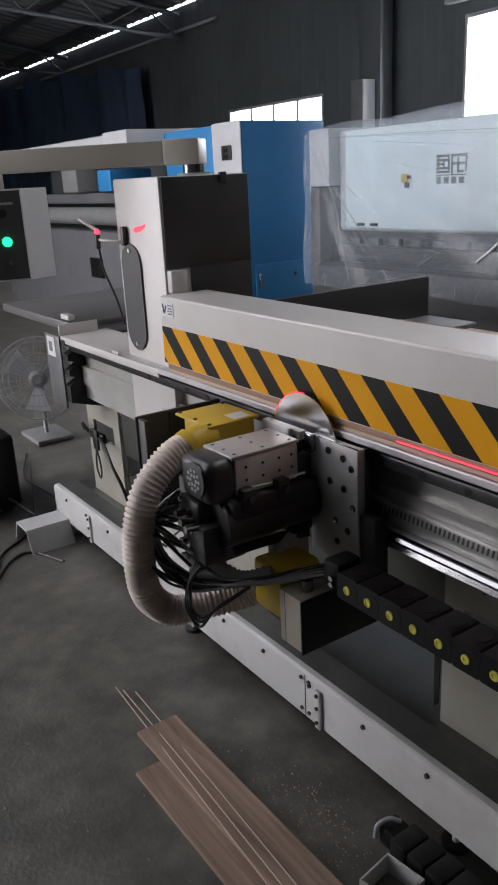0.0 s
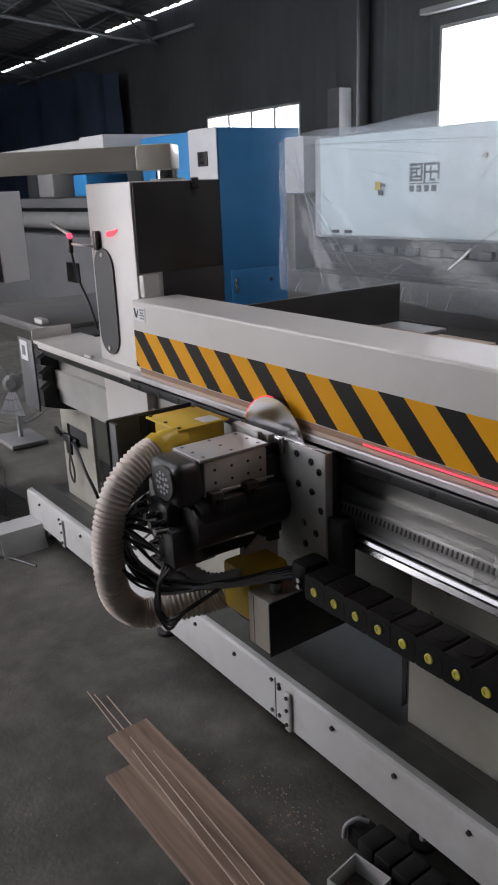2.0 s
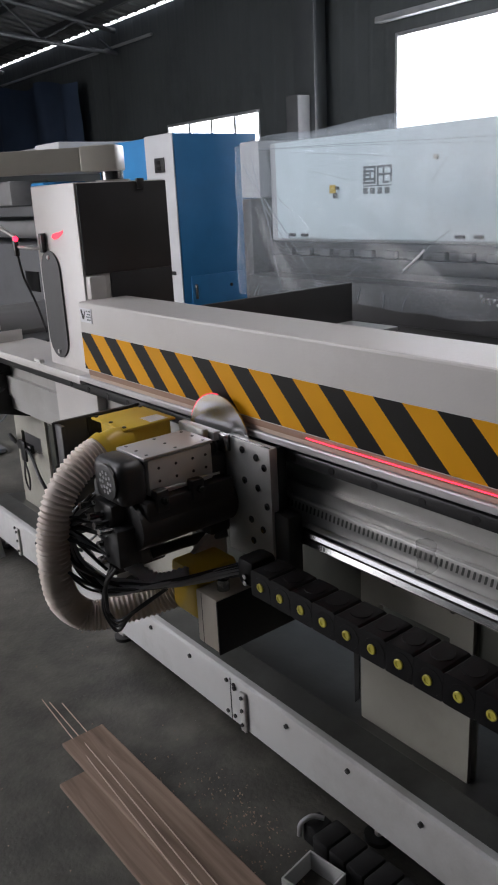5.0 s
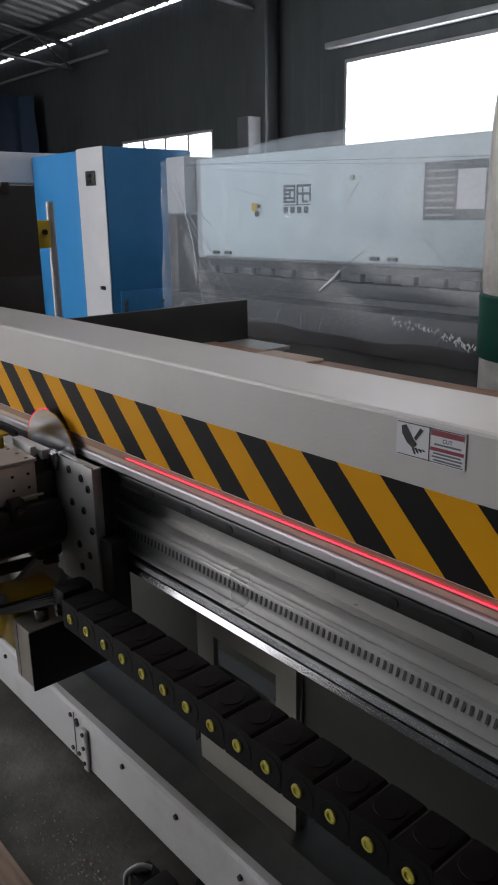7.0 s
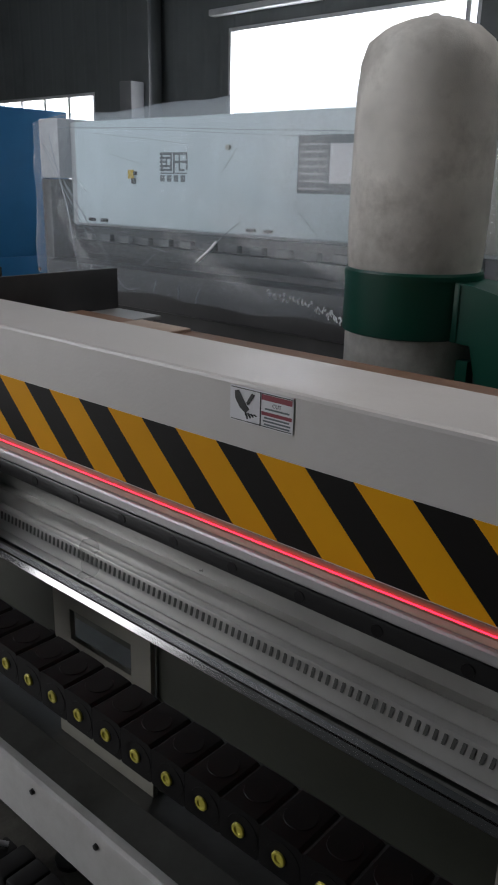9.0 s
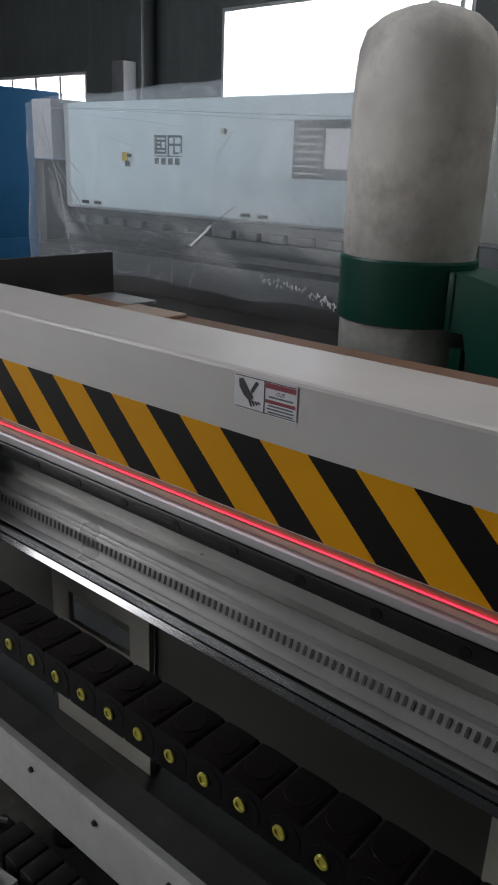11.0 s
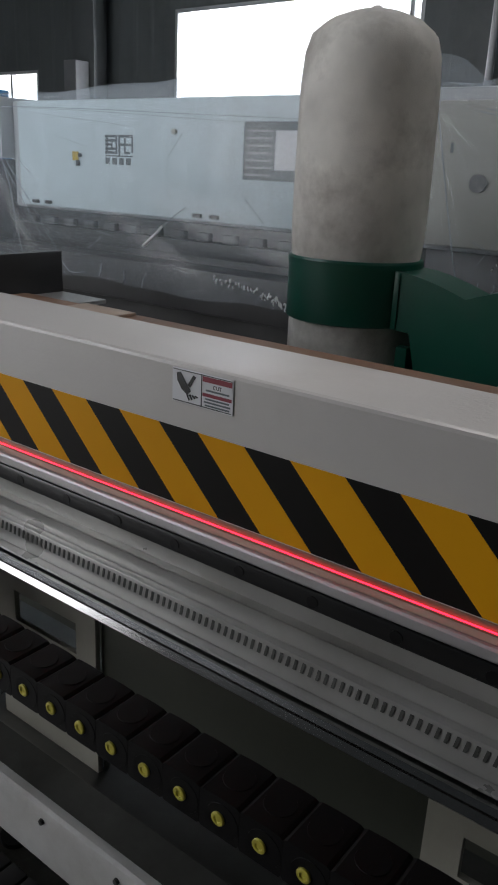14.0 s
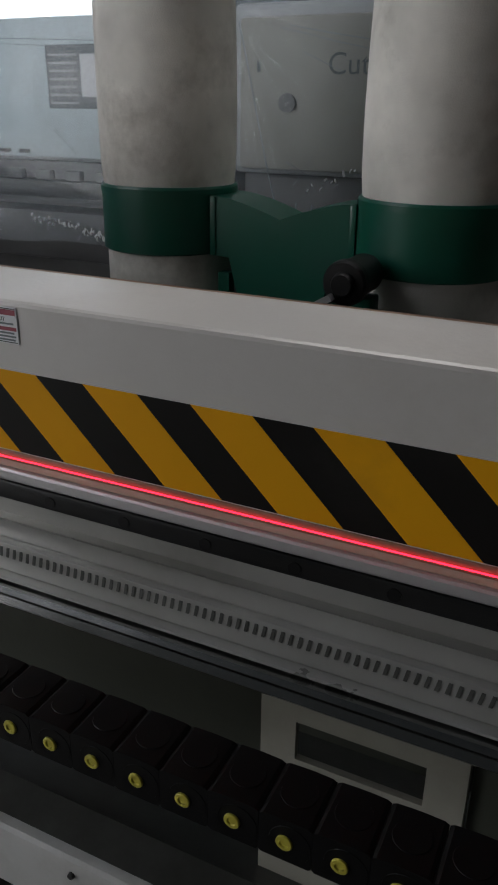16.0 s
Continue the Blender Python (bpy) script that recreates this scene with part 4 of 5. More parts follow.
part("seam", box(B(), BX + 0.150, BX + 0.1515, -0.2058, -0.2051, 0.505, 0.632), M["darksteel"], ab)
part("gland", turned(B(), q(0.175, -0.16, 0.634), q(0.175, -0.16, 0.66), 0.015, seg=14), M["chrome"], car)

# ---- cable chain ----
ch = thing("cable_chain", (1.6, -0.14, 0.7), "black plastic cable chain with yellow pins", "cable chain")
PITCH = 0.0625
cx0 = BX + 0.313
hx, y0, y1, z0, z1 = PITCH / 2 - 0.0003, -0.163, -0.088, 0.664, 0.724
side = [(-hx, z0 + 0.003), (-hx + 0.003, z0), (hx - 0.003, z0), (hx, z0 + 0.003), (hx, z1 - 0.004), (hx - 0.005, z1 - 0.001), (0.006, z1), (-0.006, z1), (-hx + 0.005, z1 - 0.001), (-hx, z1 - 0.004)]
bm = prism(B(), side, "y", y0, y1)
bmesh.ops.translate(bm, verts=bm.verts[:], vec=(cx0, 0, 0))
lk = part("link", bm, M["chainblk"], ch)
pn = part("pin", lathe(B(), (cx0, -0.1632, 0.692), (0, -1, 0), [(0, 0.0098), (0.0022, 0.0098), (0.003, 0.0086), (0.003, 0.0055), (0.0012, 0.0045)], 18), M["pin"], lk, "yellow plastic pin")
rim = part("arc_rib", lathe(B(), (cx0 + 0.006, -0.1632, 0.692), (0, -1, 0), [(0, 0.0245), (0.0006, 0.0242), (0.0006, 0.0236)], 18, close=False), M["chainblk"], lk)
eye_ = part("eye", lathe(B(), (cx0, -0.124, 0.7241), (0, 0, 1), [(0, 0.021), (0.0008, 0.0205)], 20), M["chainblk"], lk)
i = 1
while cx0 + PITCH * i < 3.45:
    o = again(lk, ch, (PITCH * i, 0, 0))
    p2 = again(pn, o, (0, 0, 0))
    p3 = again(rim, o, (0, 0, 0))
    p4 = again(eye_, o, (0, 0, 0))
    i += 1
part("end_bracket", box(B(), cx0 - 0.085, cx0 - 0.032, -0.16, -0.088, 0.672, 0.735, 0.012), M["chainblk"], ch)
for z, y in ((0.70, -0.161), (0.685, -0.161)):
    part("bolt", turned(B(), (cx0 - 0.05, y, z), (cx0 - 0.05, y - 0.006, z), 0.006, seg=10), M["chrome"], ch)

# black rear plate of the carriage, square to the bed
CE = BX - 0.41
rp = part("rear_plate", box(B(), CE - 0.006, CE + 0.006, -0.258, 0.002, 0.60, 0.930, 0.003), M["dark"], car, "black sheet-steel plate across the bed")
part("plate_fold", box(B(), CE + 0.0065, CE + 0.045, -0.258, -0.246, 0.60, 0.926, 0.002), M["dark"], rp)
part("plate_strap", box(B(), CE + 0.0065, CE + 0.010, -0.165, -0.135, 0.78, 0.925), M["darksteel"], rp)
part("plate_edge", turned(B(), (CE, -0.2585, 0.62), (CE, -0.2585, 0.928), 0.004, seg=8), M["darksteel"], rp)

# ---- far end of the bed ----
XE = X0 + 0.05
part("bed_end", prism(B(), [(0.30, 0.945), (-0.006, 0.945), (-0.006, 0.925), (0.045, 0.91), (-0.002, 0.885), (-0.002, 0.862), (0.045, 0.848), (-0.002, 0.822), (-0.002, 0.80), (0.04, 0.785), (-0.006, 0.758), (-0.006, 0.69), (0.30, 0.60)], "x", XE - 0.045, XE - 0.001), M["black"], saw, "black notched end cover of the bed")
ef = part("end_guard", box(B(), XE - 0.20, XE - 0.047, -0.012, -0.004, 0.66, 0.955, 0.002), M["cabgrey"], saw, "dull grey guard plate with a label")
part("guard_label", box(B(), XE - 0.175, XE - 0.095, -0.0145, -0.0122, 0.865, 0.945), M["sticker"], ef, "small white label")
part("label_mark", box(B(), XE - 0.155, XE - 0.120, -0.0155, -0.0147, 0.885, 0.925), M["greyink"], ef)
part("end_fin", box(B(), X0 - 0.004, X0 + 0.003, -0.006, 0.16, 0.9555, 1.0, 0.001), M["paint"], saw)
part("table_clip", box(B(), -0.16, -0.11, 0.004, 0.02, 0.9555, 0.966, 0.002), M["steel"], saw)
h = part("leg_latch", box(B(), -0.74, -0.60, 0.118, 0.137, 0.478, 0.515, 0.004), M["black"], saw, "black latch with cord loop on the leg")
part("latch_body", box(B(), -0.68, -0.63, 0.105, 0.1175, 0.44, 0.53, 0.006), M["black"], h)
part("cord_loop", pipe(B(), [(-0.66, 0.112, 0.44), (-0.625, 0.108, 0.37), (-0.64, 0.108, 0.315), (-0.67, 0.108, 0.36), (-0.665, 0.112, 0.44)], 0.004), M["rubber"], h)
part("latch_handle", pipe(B(), [(-0.80, 0.125, 0.50), (-0.77, 0.105, 0.535), (-0.74, 0.118, 0.50)], 0.008), M["darksteel"], h)
part("tail_cord", pipe(B(), [(-0.62, 0.112, 0.50), (-0.52, 0.09, 0.49), (-0.42, 0.07, 0.44), (-0.36, 0.08, 0.36), (-0.34, 0.1, 0.25)], 0.007), M["rubber"], h)

# ---- tall blue and white machine ----
mb = thing("blue_machine", (-3.2, 2.9, 0), "blue and white painted machine cabinet with doors", "machine")
part("blue_side", box(B(), -3.02, -2.975, 2.53, 3.35, 0.05, 1.94, 0.006), M["blue"], mb, "blue painted side panel")
part("body", box(B(), -3.4, -3.021, 2.525, 3.345, 0.05, 1.94, 0.006), M["white"], mb)
part("white_front", box(B(), -3.36, -2.976, 2.515, 2.5245, 0.05, 1.942, 0.003), M["white"], mb, "white painted front strip")
part("switch_plate", box(B(), -3.24, -3.10, 2.505, 2.5145, 1.66, 1.77, 0.003), M["darksteel"], mb)
part("latch", box(B(), -3.12, -3.05, 2.505, 2.5145, 0.86, 0.89, 0.003), M["black"], mb)
for z in (1.69, 1.735):
    part("switch", box(B(), -3.20, -3.15, 2.497, 2.5045, z - 0.014, z + 0.014, 0.003), M["black"], mb)
d = part("lower_door", box(B(), -2.974, -2.962, 2.60, 3.26, 0.12, 0.845, 0.003), M["blue"], mb, "blue lower door with handle")
part("handle", box(B(), -2.9615, -2.945, 2.625, 2.65, 0.66, 0.78, 0.004), M["chrome"], d)
part("lock", turned(B(), (-2.9615, 3.0, 0.74), (-2.952, 3.0, 0.74), 0.014), M["chrome"], d)
part("blue_front", box(B(), -4.25, -3.41, 2.56, 3.35, 0.05, 1.935, 0.006), M["blue"], mb)
part("plinth", box(B(), -4.25, -2.99, 2.58, 3.3, 0.0, 0.0495), M["black"], mb)

lm = thing("enclosed_machine", (-5.8, 2.6, 0), "long white enclosed machine with open work bay", "machine")
part("top_cover", prism(B(), [(2.2, 1.86), (2.2, 1.95), (2.26, 1.965), (3.3, 1.99), (3.3, 1.86)], "x", -8.2, -4.27), M["white"], lm, "white sloping top cover")
part("step_cover", box(B(), -4.75, -4.26, 2.19, 3.3, 1.72, 1.975, 0.01), M["white"], lm)
part("rear_wall", box(B(), -8.2, -4.26, 3.0, 3.3, 0.05, 1.859), M["wall"], lm)
part("bay_beam", box(B(), -8.2, -4.30, 2.35, 2.6, 1.35, 1.45, 0.01), M["cabgrey"], lm)
part("bay_roller", turned(B(), (-8.1, 2.4, 1.22), (-4.4, 2.4, 1.22), 0.09, seg=20), M["grime"], lm)
part("head_block", box(B(), -6.0, -5.6, 2.25, 2.7, 1.46, 1.70, 0.02), M["grime"], lm)
part("head_block", box(B(), -5.1, -4.8, 2.25, 2.7, 1.46, 1.66, 0.02), M["blue"], lm)
for k in range(7):
    x = -5.45 + 0.17 * k
    part("control_knob", turned(B(), (x, 2.18, 1.80), (x, 2.15, 1.80), 0.025, seg=12), M["black"], lm)
part("lower_cabinet", box(B(), -8.2, -4.27, 2.25, 2.99, 0.06, 1.08, 0.01), M["cabgrey"], lm, "grey lower cabinet")
part("vent", box(B(), -5.45, -5.15, 2.235, 2.2495, 0.62, 0.82, 0.004), M["black"], lm)
part("plinth", box(B(), -8.2, -4.27, 2.30, 2.99, 0.0, 0.0595), M["black"], lm)

# overhead arm with its hanging control box
ar = thing("pendant_control", (-1.5, 0.3, 0), "beige swing arm with hanging white control box", "control pendant")
A1 = Vector((0.033, 0.18, 1.60))
dv = Vector((0.752, 0.659, 0))
sv = Vector((dv.y, -dv.x, 0))
A0 = A1 - dv * 1.0


def slanted(bm, a, b, half, z0, z1, bevel=0.0):
    r = bmesh.ops.create_cube(bm, size=1.0)
    ln = (b - a).length
    m = Matrix((dv, sv, Vector((0, 0, 1)))).transposed().to_4x4()
    mm = Matrix.Translation(((a.x + b.x) / 2, (a.y + b.y) / 2, (z0 + z1) / 2)) @ m @ Matrix.Diagonal((ln, 2 * half, z1 - z0, 1))
    bmesh.ops.transform(bm, verts=r["verts"], matrix=mm)
    if bevel:
        bmesh.ops.bevel(bm, geom=list({e for v in r["verts"] for e in v.link_edges}), offset=bevel, segments=3, affect="EDGES", profile=0.5)
    return bm


part("arm", slanted(B(), A0, A1 - dv * 0.001, 0.04, 1.566, 1.637, 0.003), M["beige"], ar, "beige box-section arm")
part("arm_elbow", slanted(B(), A1, A1 + dv * 0.118, 0.044, 1.563, 1.640, 0.006), M["beige"], ar, "rounded beige elbow of the arm")
part("swivel", turned(B(), (0.085, 0.245, 1.5305), (0.085, 0.245, 1.575), 0.035, seg=24), M["chrome"], ar)
part("swivel_flange", turned(B(), (0.085, 0.245, 1.5305), (0.085, 0.245, 1.537), 0.055, seg=24), M["beige"], ar)
part("link_arm", turned(B(), (A0.x, A0.y, 1.60), (-1.30, 0.02, 1.60), 0.03, seg=16), M["beige"], ar)
P0, P1, P2 = (-1.22, -0.21), (-1.147, 0.098), (-1.20, 0.235)
P3 = (P0[0] + P2[0] - P1[0], P0[1] + P2[1] - P1[1])
bx = part("control_box", prism(B(), [P0, P1, P2, P3], "z", 1.13, 1.52), M["boxwhite"], ar, "white steel control box")
part("hanger", box(B(), -1.36, -1.24, -0.02, 0.06, 1.521, 1.595), M["beige"], ar)
fx, fy = (P1[0] - P0[0]) / 0.3165, (P1[1] - P0[1]) / 0.3165
nx_, ny_ = fy, -fx


def face(u, w, z):
    """A point on the control face: u metres back from its edge, w metres proud of it."""
    return (P1[0] - fx * u + nx_ * w, P1[1] - fy * u + ny_ * w, z)


def face_plate(u0, u1, w0, w1, z0, z1):
    return prism(B(), [face(u0, w0, 0)[:2], face(u1, w0, 0)[:2], face(u1, w1, 0)[:2], face(u0, w1, 0)[:2]], "z", z0, z1)


part("control_face", face_plate(0.006, 0.30, 0.001, 0.004, 1.137, 1.513), M["dark"], ar, "dark control face with green lamp")
part("green_lamp", turned(B(), face(0.085, 0.005, 1.30), face(0.085, 0.02, 1.30), 0.021), M["led"], ar, "glowing green lamp button")
part("knob", turned(B(), face(0.082, 0.005, 1.21), face(0.082, 0.03, 1.21), 0.013), M["chrome"], ar)
part("key_switch", turned(B(), face(0.09, 0.005, 1.42), face(0.09, 0.03, 1.42), 0.018), M["black"], ar)
part("text_bar", face_plate(0.04, 0.13, 0.0045, 0.005, 1.455, 1.465), M["greycable"], ar)

# slim post with its yellow box
ip = thing("interlock_post", (-0.81, 0.93, 0), "slim grey post with a yellow box on it", "post")
part("pole", turned(B(), (-0.81, 0.93, 0.0), (-0.81, 0.93, 1.50), 0.018, seg=20), M["frame"], ip)
part("foot_plate", box(B(), -0.89, -0.73, 0.85, 1.01, 0.0, 0.01, 0.003), M["dark"], ip)
part("yellow_box", box(B(), -0.845, -0.785, 0.85, 0.911, 1.30, 1.42, 0.006), M["yellow"], ip, "yellow switch box")
part("box_switch", turned(B(), (-0.784, 0.88, 1.37), (-0.772, 0.88, 1.37), 0.012), M["black"], ip)

# side table beyond the post
tb = thing("side_table", (-1.4, 0.4, 0), "grey-brown steel side table with rounded rim", "table")
part("tabletop", box(B(), -1.85, -0.90, 0.16, 0.95, 0.905, 0.95, 0.01), M["table"], tb)
part("stop_block", box(B(), -1.06, -0.97, 0.175, 0.21, 0.9505, 0.975, 0.006), M["steel"], tb)
part("cabinet", box(B(), -1.70, -1.0, 0.5, 0.9, 0.0, 0.9045, 0.006), M["dark"], tb)
part("apron", box(B(), -0.899, -0.12, 0.2, 0.9, 0.86, 0.93, 0.004), M["dark"], tb)

# ---- wrapped machine behind ----
km = thing("wrapped_machine", (-0.5, 2.9, 0), "pale panelled machine standing wrapped in clear plastic", "machine")
part("front_panel", box(B(), -1.75, 0.86, 2.5, 2.53, 1.168, 1.775, 0.012), M["palewhite"], km, "pale bluish white front panel")
part("upper_case", box(B(), -1.85, 0.95, 2.535, 3.3, 1.15, 1.78, 0.02), M["white"], km)
part("lower_case", box(B(), -1.95, 0.98, 2.62, 3.4, 0.08, 1.149, 0.01), M["dark"], km, "dark lower case")
part("clamp_bar", box(B(), -1.85, 0.9, 2.52, 2.615, 0.98, 1.06, 0.008), M["dark"], km)
for k in range(14):
    x = -1.7 + 0.18 * k
    part("press_finger", box(B(), x, x + 0.09, 2.50, 2.54, 1.065, 1.11, 0.006), M["cabgrey"], km)
part("bed", box(B(), -1.95, 0.98, 2.40, 2.6195, 0.70, 0.93, 0.01), M["dark"], km)
part("side_case", box(B(), -2.06, -1.855, 2.45, 3.3, 1.44, 1.80, 0.012), M["white"], km, "white end case")
part("side_case", box(B(), -2.06, -1.96, 2.45, 3.3, 0.05, 1.435, 0.012), M["dark"], km)
part("plinth", box(B(), -1.9, 0.95, 2.66, 3.35, 0.0, 0.0795), M["black"], km)
lg = part("logo", box(B(), -0.955, -0.735, 2.4985, 2.4996, 1.475, 1.481), M["greyink"], km, "dark grey maker mark of square strokes")
for (x0, x1, z0, z1) in ((-0.955, -0.86, 1.578, 1.586), (-0.955, -0.86, 1.556, 1.563), (-0.955, -0.90, 1.535, 1.542), (-0.955, -0.86, 1.512, 1.519), (-0.955, -0.86, 1.492, 1.499), (-0.945, -0.938, 1.492, 1.586), (-0.868, -0.86, 1.492, 1.586), (-0.845, -0.735, 1.578, 1.586), (-0.845, -0.837, 1.482, 1.586), (-0.742, -0.735, 1.50, 1.586), (-0.80, -0.793, 1.492, 1.57), (-0.845, -0.735, 1.535, 1.542), (-0.905, -0.899, 1.512, 1.565), (-0.80, -0.76, 1.492, 1.499)):
    part("stroke", box(B(), x0 - 0.003, x1 + 0.003, 2.4982, 2.4996, z0 - 0.003, z1 + 0.003), M["greyink"], lg, shade=0)
for k in range(4):
    part("mark_bar", box(B(), -0.955 + 0.056 * k, -0.955 + 0.056 * k + 0.036, 2.4982, 2.4996, 1.432, 1.468), M["greyink"], lg, shade=0)
dp = part("data_plate", box(B(), 0.045, 0.40, 2.497, 2.4996, 1.39, 1.66), M["greyink"], km, "grey printed data plate")
part("plate_window", box(B(), 0.24, 0.39, 2.495, 2.4965, 1.44, 1.62), M["sticker"], dp)
for k in range(7):
    part("text_bar", box(B(), 0.06, 0.22, 2.4955, 2.4968, 1.41 + 0.034 * k, 1.418 + 0.034 * k), M["frame"], dp)
for x in (-0.42, 0.62):
    part("panel_knob", turned(B(), (x, 2.4995, 1.61), (x, 2.485, 1.61), 0.014), M["beige"], km)
hb = part("yellow_tag", box(B(), -1.235, -1.185, 2.493, 2.4996, 1.445, 1.495, 0.002), M["yellow"], km, "yellow tag with red mark")
part("tag_mark", box(B(), -1.20, -1.165, 2.489, 2.4925, 1.415, 1.447, 0.004), M["darksteel"], hb)
part("tag_mark", box(B(), -1.178, -1.15, 2.489, 2.4925, 1.465, 1.485, 0.004), M["darksteel"], hb)
for x in (-1.62, -1.50, -0.28, -0.16):
    part("latch", box(B(), x, x + 0.06, 2.485, 2.4996, 1.185, 1.205, 0.003), M["darksteel"], km)

k2 = thing("wrapped_machine", (1.9, 2.9, 0), "cream machine head standing wrapped in clear plastic", "machine")
part("front_panel", box(B(), 1.05, 2.7, 2.5, 2.55, 1.16, 1.745, 0.02), mat("cream_machine_panel", (0.40, 0.385, 0.34), 0.45, var=0.05, bump=0.05), k2, "cream front panel")
part("upper_case", box(B(), 1.0, 2.75, 2.555, 3.3, 1.14, 1.80, 0.02), M["white"], k2)
part("lower_case", box(B(), 1.0, 2.8, 2.66, 3.4, 0.0, 1.135, 0.01), M["dark"], k2)
part("top_box", box(B(), 1.25, 2.6, 2.6, 3.2, 1.801, 1.92, 0.01), M["dark"], k2)
part("round_cap", turned(B(), (1.275, 2.4995, 1.424), (1.275, 2.488, 1.424), 0.037, seg=24), M["grime"], k2)
part("small_mark", box(B(), 1.135, 1.15, 2.498, 2.4996, 1.54, 1.58), M["greyink"], k2)
tcu = bpy.data.curves.new("word", "FONT")
tcu.body, tcu.size, tcu.extrude = "Cut", 0.115, 0.0005
txt = new("word", tcu)
txt.data.materials.append(M["greyink"])
txt.parent = k2
txt.location = Vector((1.445, 2.4985, 1.53)) - k2.location
txt.rotation_euler = (radians(90), 0, 0)


def film_sheet(x0, x1, y, zb, zt, back, label, seed, folds, glints=()):
    """Loose clear sheet: hangs in front with folds that fan out from its upper corner, and lies over the top."""
    def at(u, f):
        x = x0 + (x1 - x0) * u
        g = min(1.0, f / 0.72)
        top = zt - 0.015 + 0.12 * u
        hem = zb + 0.010 * math.sin(u * 13 + seed) + 0.006 * math.sin(u * 37)
        ang = math.atan2(1.02 - g, u * 2.2 + 0.05)
        w = 0.018 * math.sin(ang * 17 + 1.5 * noise.noise((u * 3, g * 3, seed))) + 0.04 * noise.noise((u * 3, g * 1.6, seed)) + 0.005 * noise.noise((u * 24, g * 9, seed + 4))
        w = math.sqrt(w * w + 0.00012)
        if f < 0.72:
            return Vector((x, y + 0.02 * g - abs(w), hem + (top - hem) * g))
        h = (f - 0.72) / 0.28
        return Vector((x, y + 0.02 + back * h - 0.3 * abs(w) * (1 - h), top + 0.05 * math.sin(math.pi * min(1, h * 1.25)) + 0.03 * noise.noise((u * 6, h * 2, seed)) + 0.3 * abs(w)))
    root = thing("plastic_sheet", ((x0 + x1) / 2, y, zb), label, "plastic sheet", "plastic sheets over machines")
    bm = B()
    nx, nz = 150, 70
    rows = [[bm.verts.new(at(i / nx, j / nz)) for i in range(nx + 1)] for j in range(nz + 1)]
    for a, b in zip(rows, rows[1:]):
        for i in range(nx):
            bm.faces.new((a[i], a[i + 1], b[i + 1], b[i]))
    part("sheet", bm, M["film"], root, shade=70)
    rnd = random.Random(int(seed * 10))
    off = Vector((0, -0.004, 0))
    # milky tubes carry the folds and the pale streaks of light on them
    for k in range(folds):
        # folds run from near the upper corner, or slant across the lower half
        if k % 2:
            a = rnd.uniform(0.05, 1.25)
            r0, r1 = rnd.uniform(0.03, 0.3), rnd.uniform(0.35, 0.95)
            ray = lambda r: (min(0.99, r * math.cos(a)), max(0.02, 0.70 - r * math.sin(a) * 0.9))
        else:
            u0, f0, sl = rnd.uniform(0.08, 0.95), rnd.uniform(0.03, 0.5), rnd.uniform(-1.2, 1.6)
            r0, r1 = 0.0, rnd.uniform(0.03, 0.14)
            ray = lambda r: (min(0.99, max(0.01, u0 + r * 0.45)), min(0.7, f0 + r * sl))
        pts = [at(*ray(r0 + (r1 - r0) * t / 5)) + off for t in range(6)]
        part("fold", pipe(B(), pts, rnd.uniform(0.001, 0.002), seg=6, n=3), M["crease"], root)
    # the thickest of these is white, a painted glint on its slash
    for ua, fa, ub, fb, r in ((0.50, 0.16, 0.545, 0.235, 0.007), (0.545, 0.23, 0.60, 0.31, 0.0025), (0.06, 0.66, 0.16, 0.05, 0.0025)):
        pts = [at(ua + (ub - ua) * t / 6, fa + (fb - fa) * t / 6) + off for t in range(7)]
        part("fold", pipe(B(), pts, r, seg=6, n=3), M["glintwhite"] if r > 0.005 else M["crease"], root)
    for k in range(8):
        u = rnd.uniform(0.02, 0.98)
        pts = [at(u + 0.006 * t * rnd.uniform(0.3, 1), 0.005 + 0.018 * t) + off for t in range(4)]
        part("hem_fold", pipe(B(), pts, rnd.uniform(0.001, 0.003), seg=6, n=3), M["crease"], root)
    # white flecks paint in the glints along the crumpled hem
    for (xa, za), (xb, zb_), n in glints:
        for k in range(n):
            f = (k + rnd.uniform(-0.3, 0.3)) / n
            gx, gz = xa + (xb - xa) * f, za + (zb_ - za) * f + rnd.uniform(-0.02, 0.02)
            l, dx = rnd.uniform(0.004, 0.024), rnd.uniform(-0.012, 0.012)
            bm = pipe(B(), [(gx, y - 0.048, gz), (gx + dx * 0.4, y - 0.054, gz + l * 0.5), (gx + dx, y - 0.047, gz + l)], rnd.uniform(0.002, 0.006), seg=5, n=2)
            part("crumple", bm, M["glintwhite"], root, "white flecks for glints on the crumpled hem")
    return root


film_sheet(-2.05, 0.98, 2.40, 0.79, 1.79, 0.95, "clear crinkled plastic sheet draped over the pale machine", 3.1, 16, [((0.0, 0.90), (0.30, 0.865), 16), ((0.30, 0.86), (0.50, 0.80), 22)])
film_sheet(1.0, 2.78, 2.40, 0.98, 1.79, 0.9, "clear crinkled plastic sheet draped over the cream machine", 8.7, 6, [((1.44, 1.10), (1.66, 1.19), 9)])

# ---- twin-bag dust collector ----
dc = thing("dust_collector", (1.65, 1.7, 0), "green twin-bag dust collector with dusty cloth bags", "dust collector")


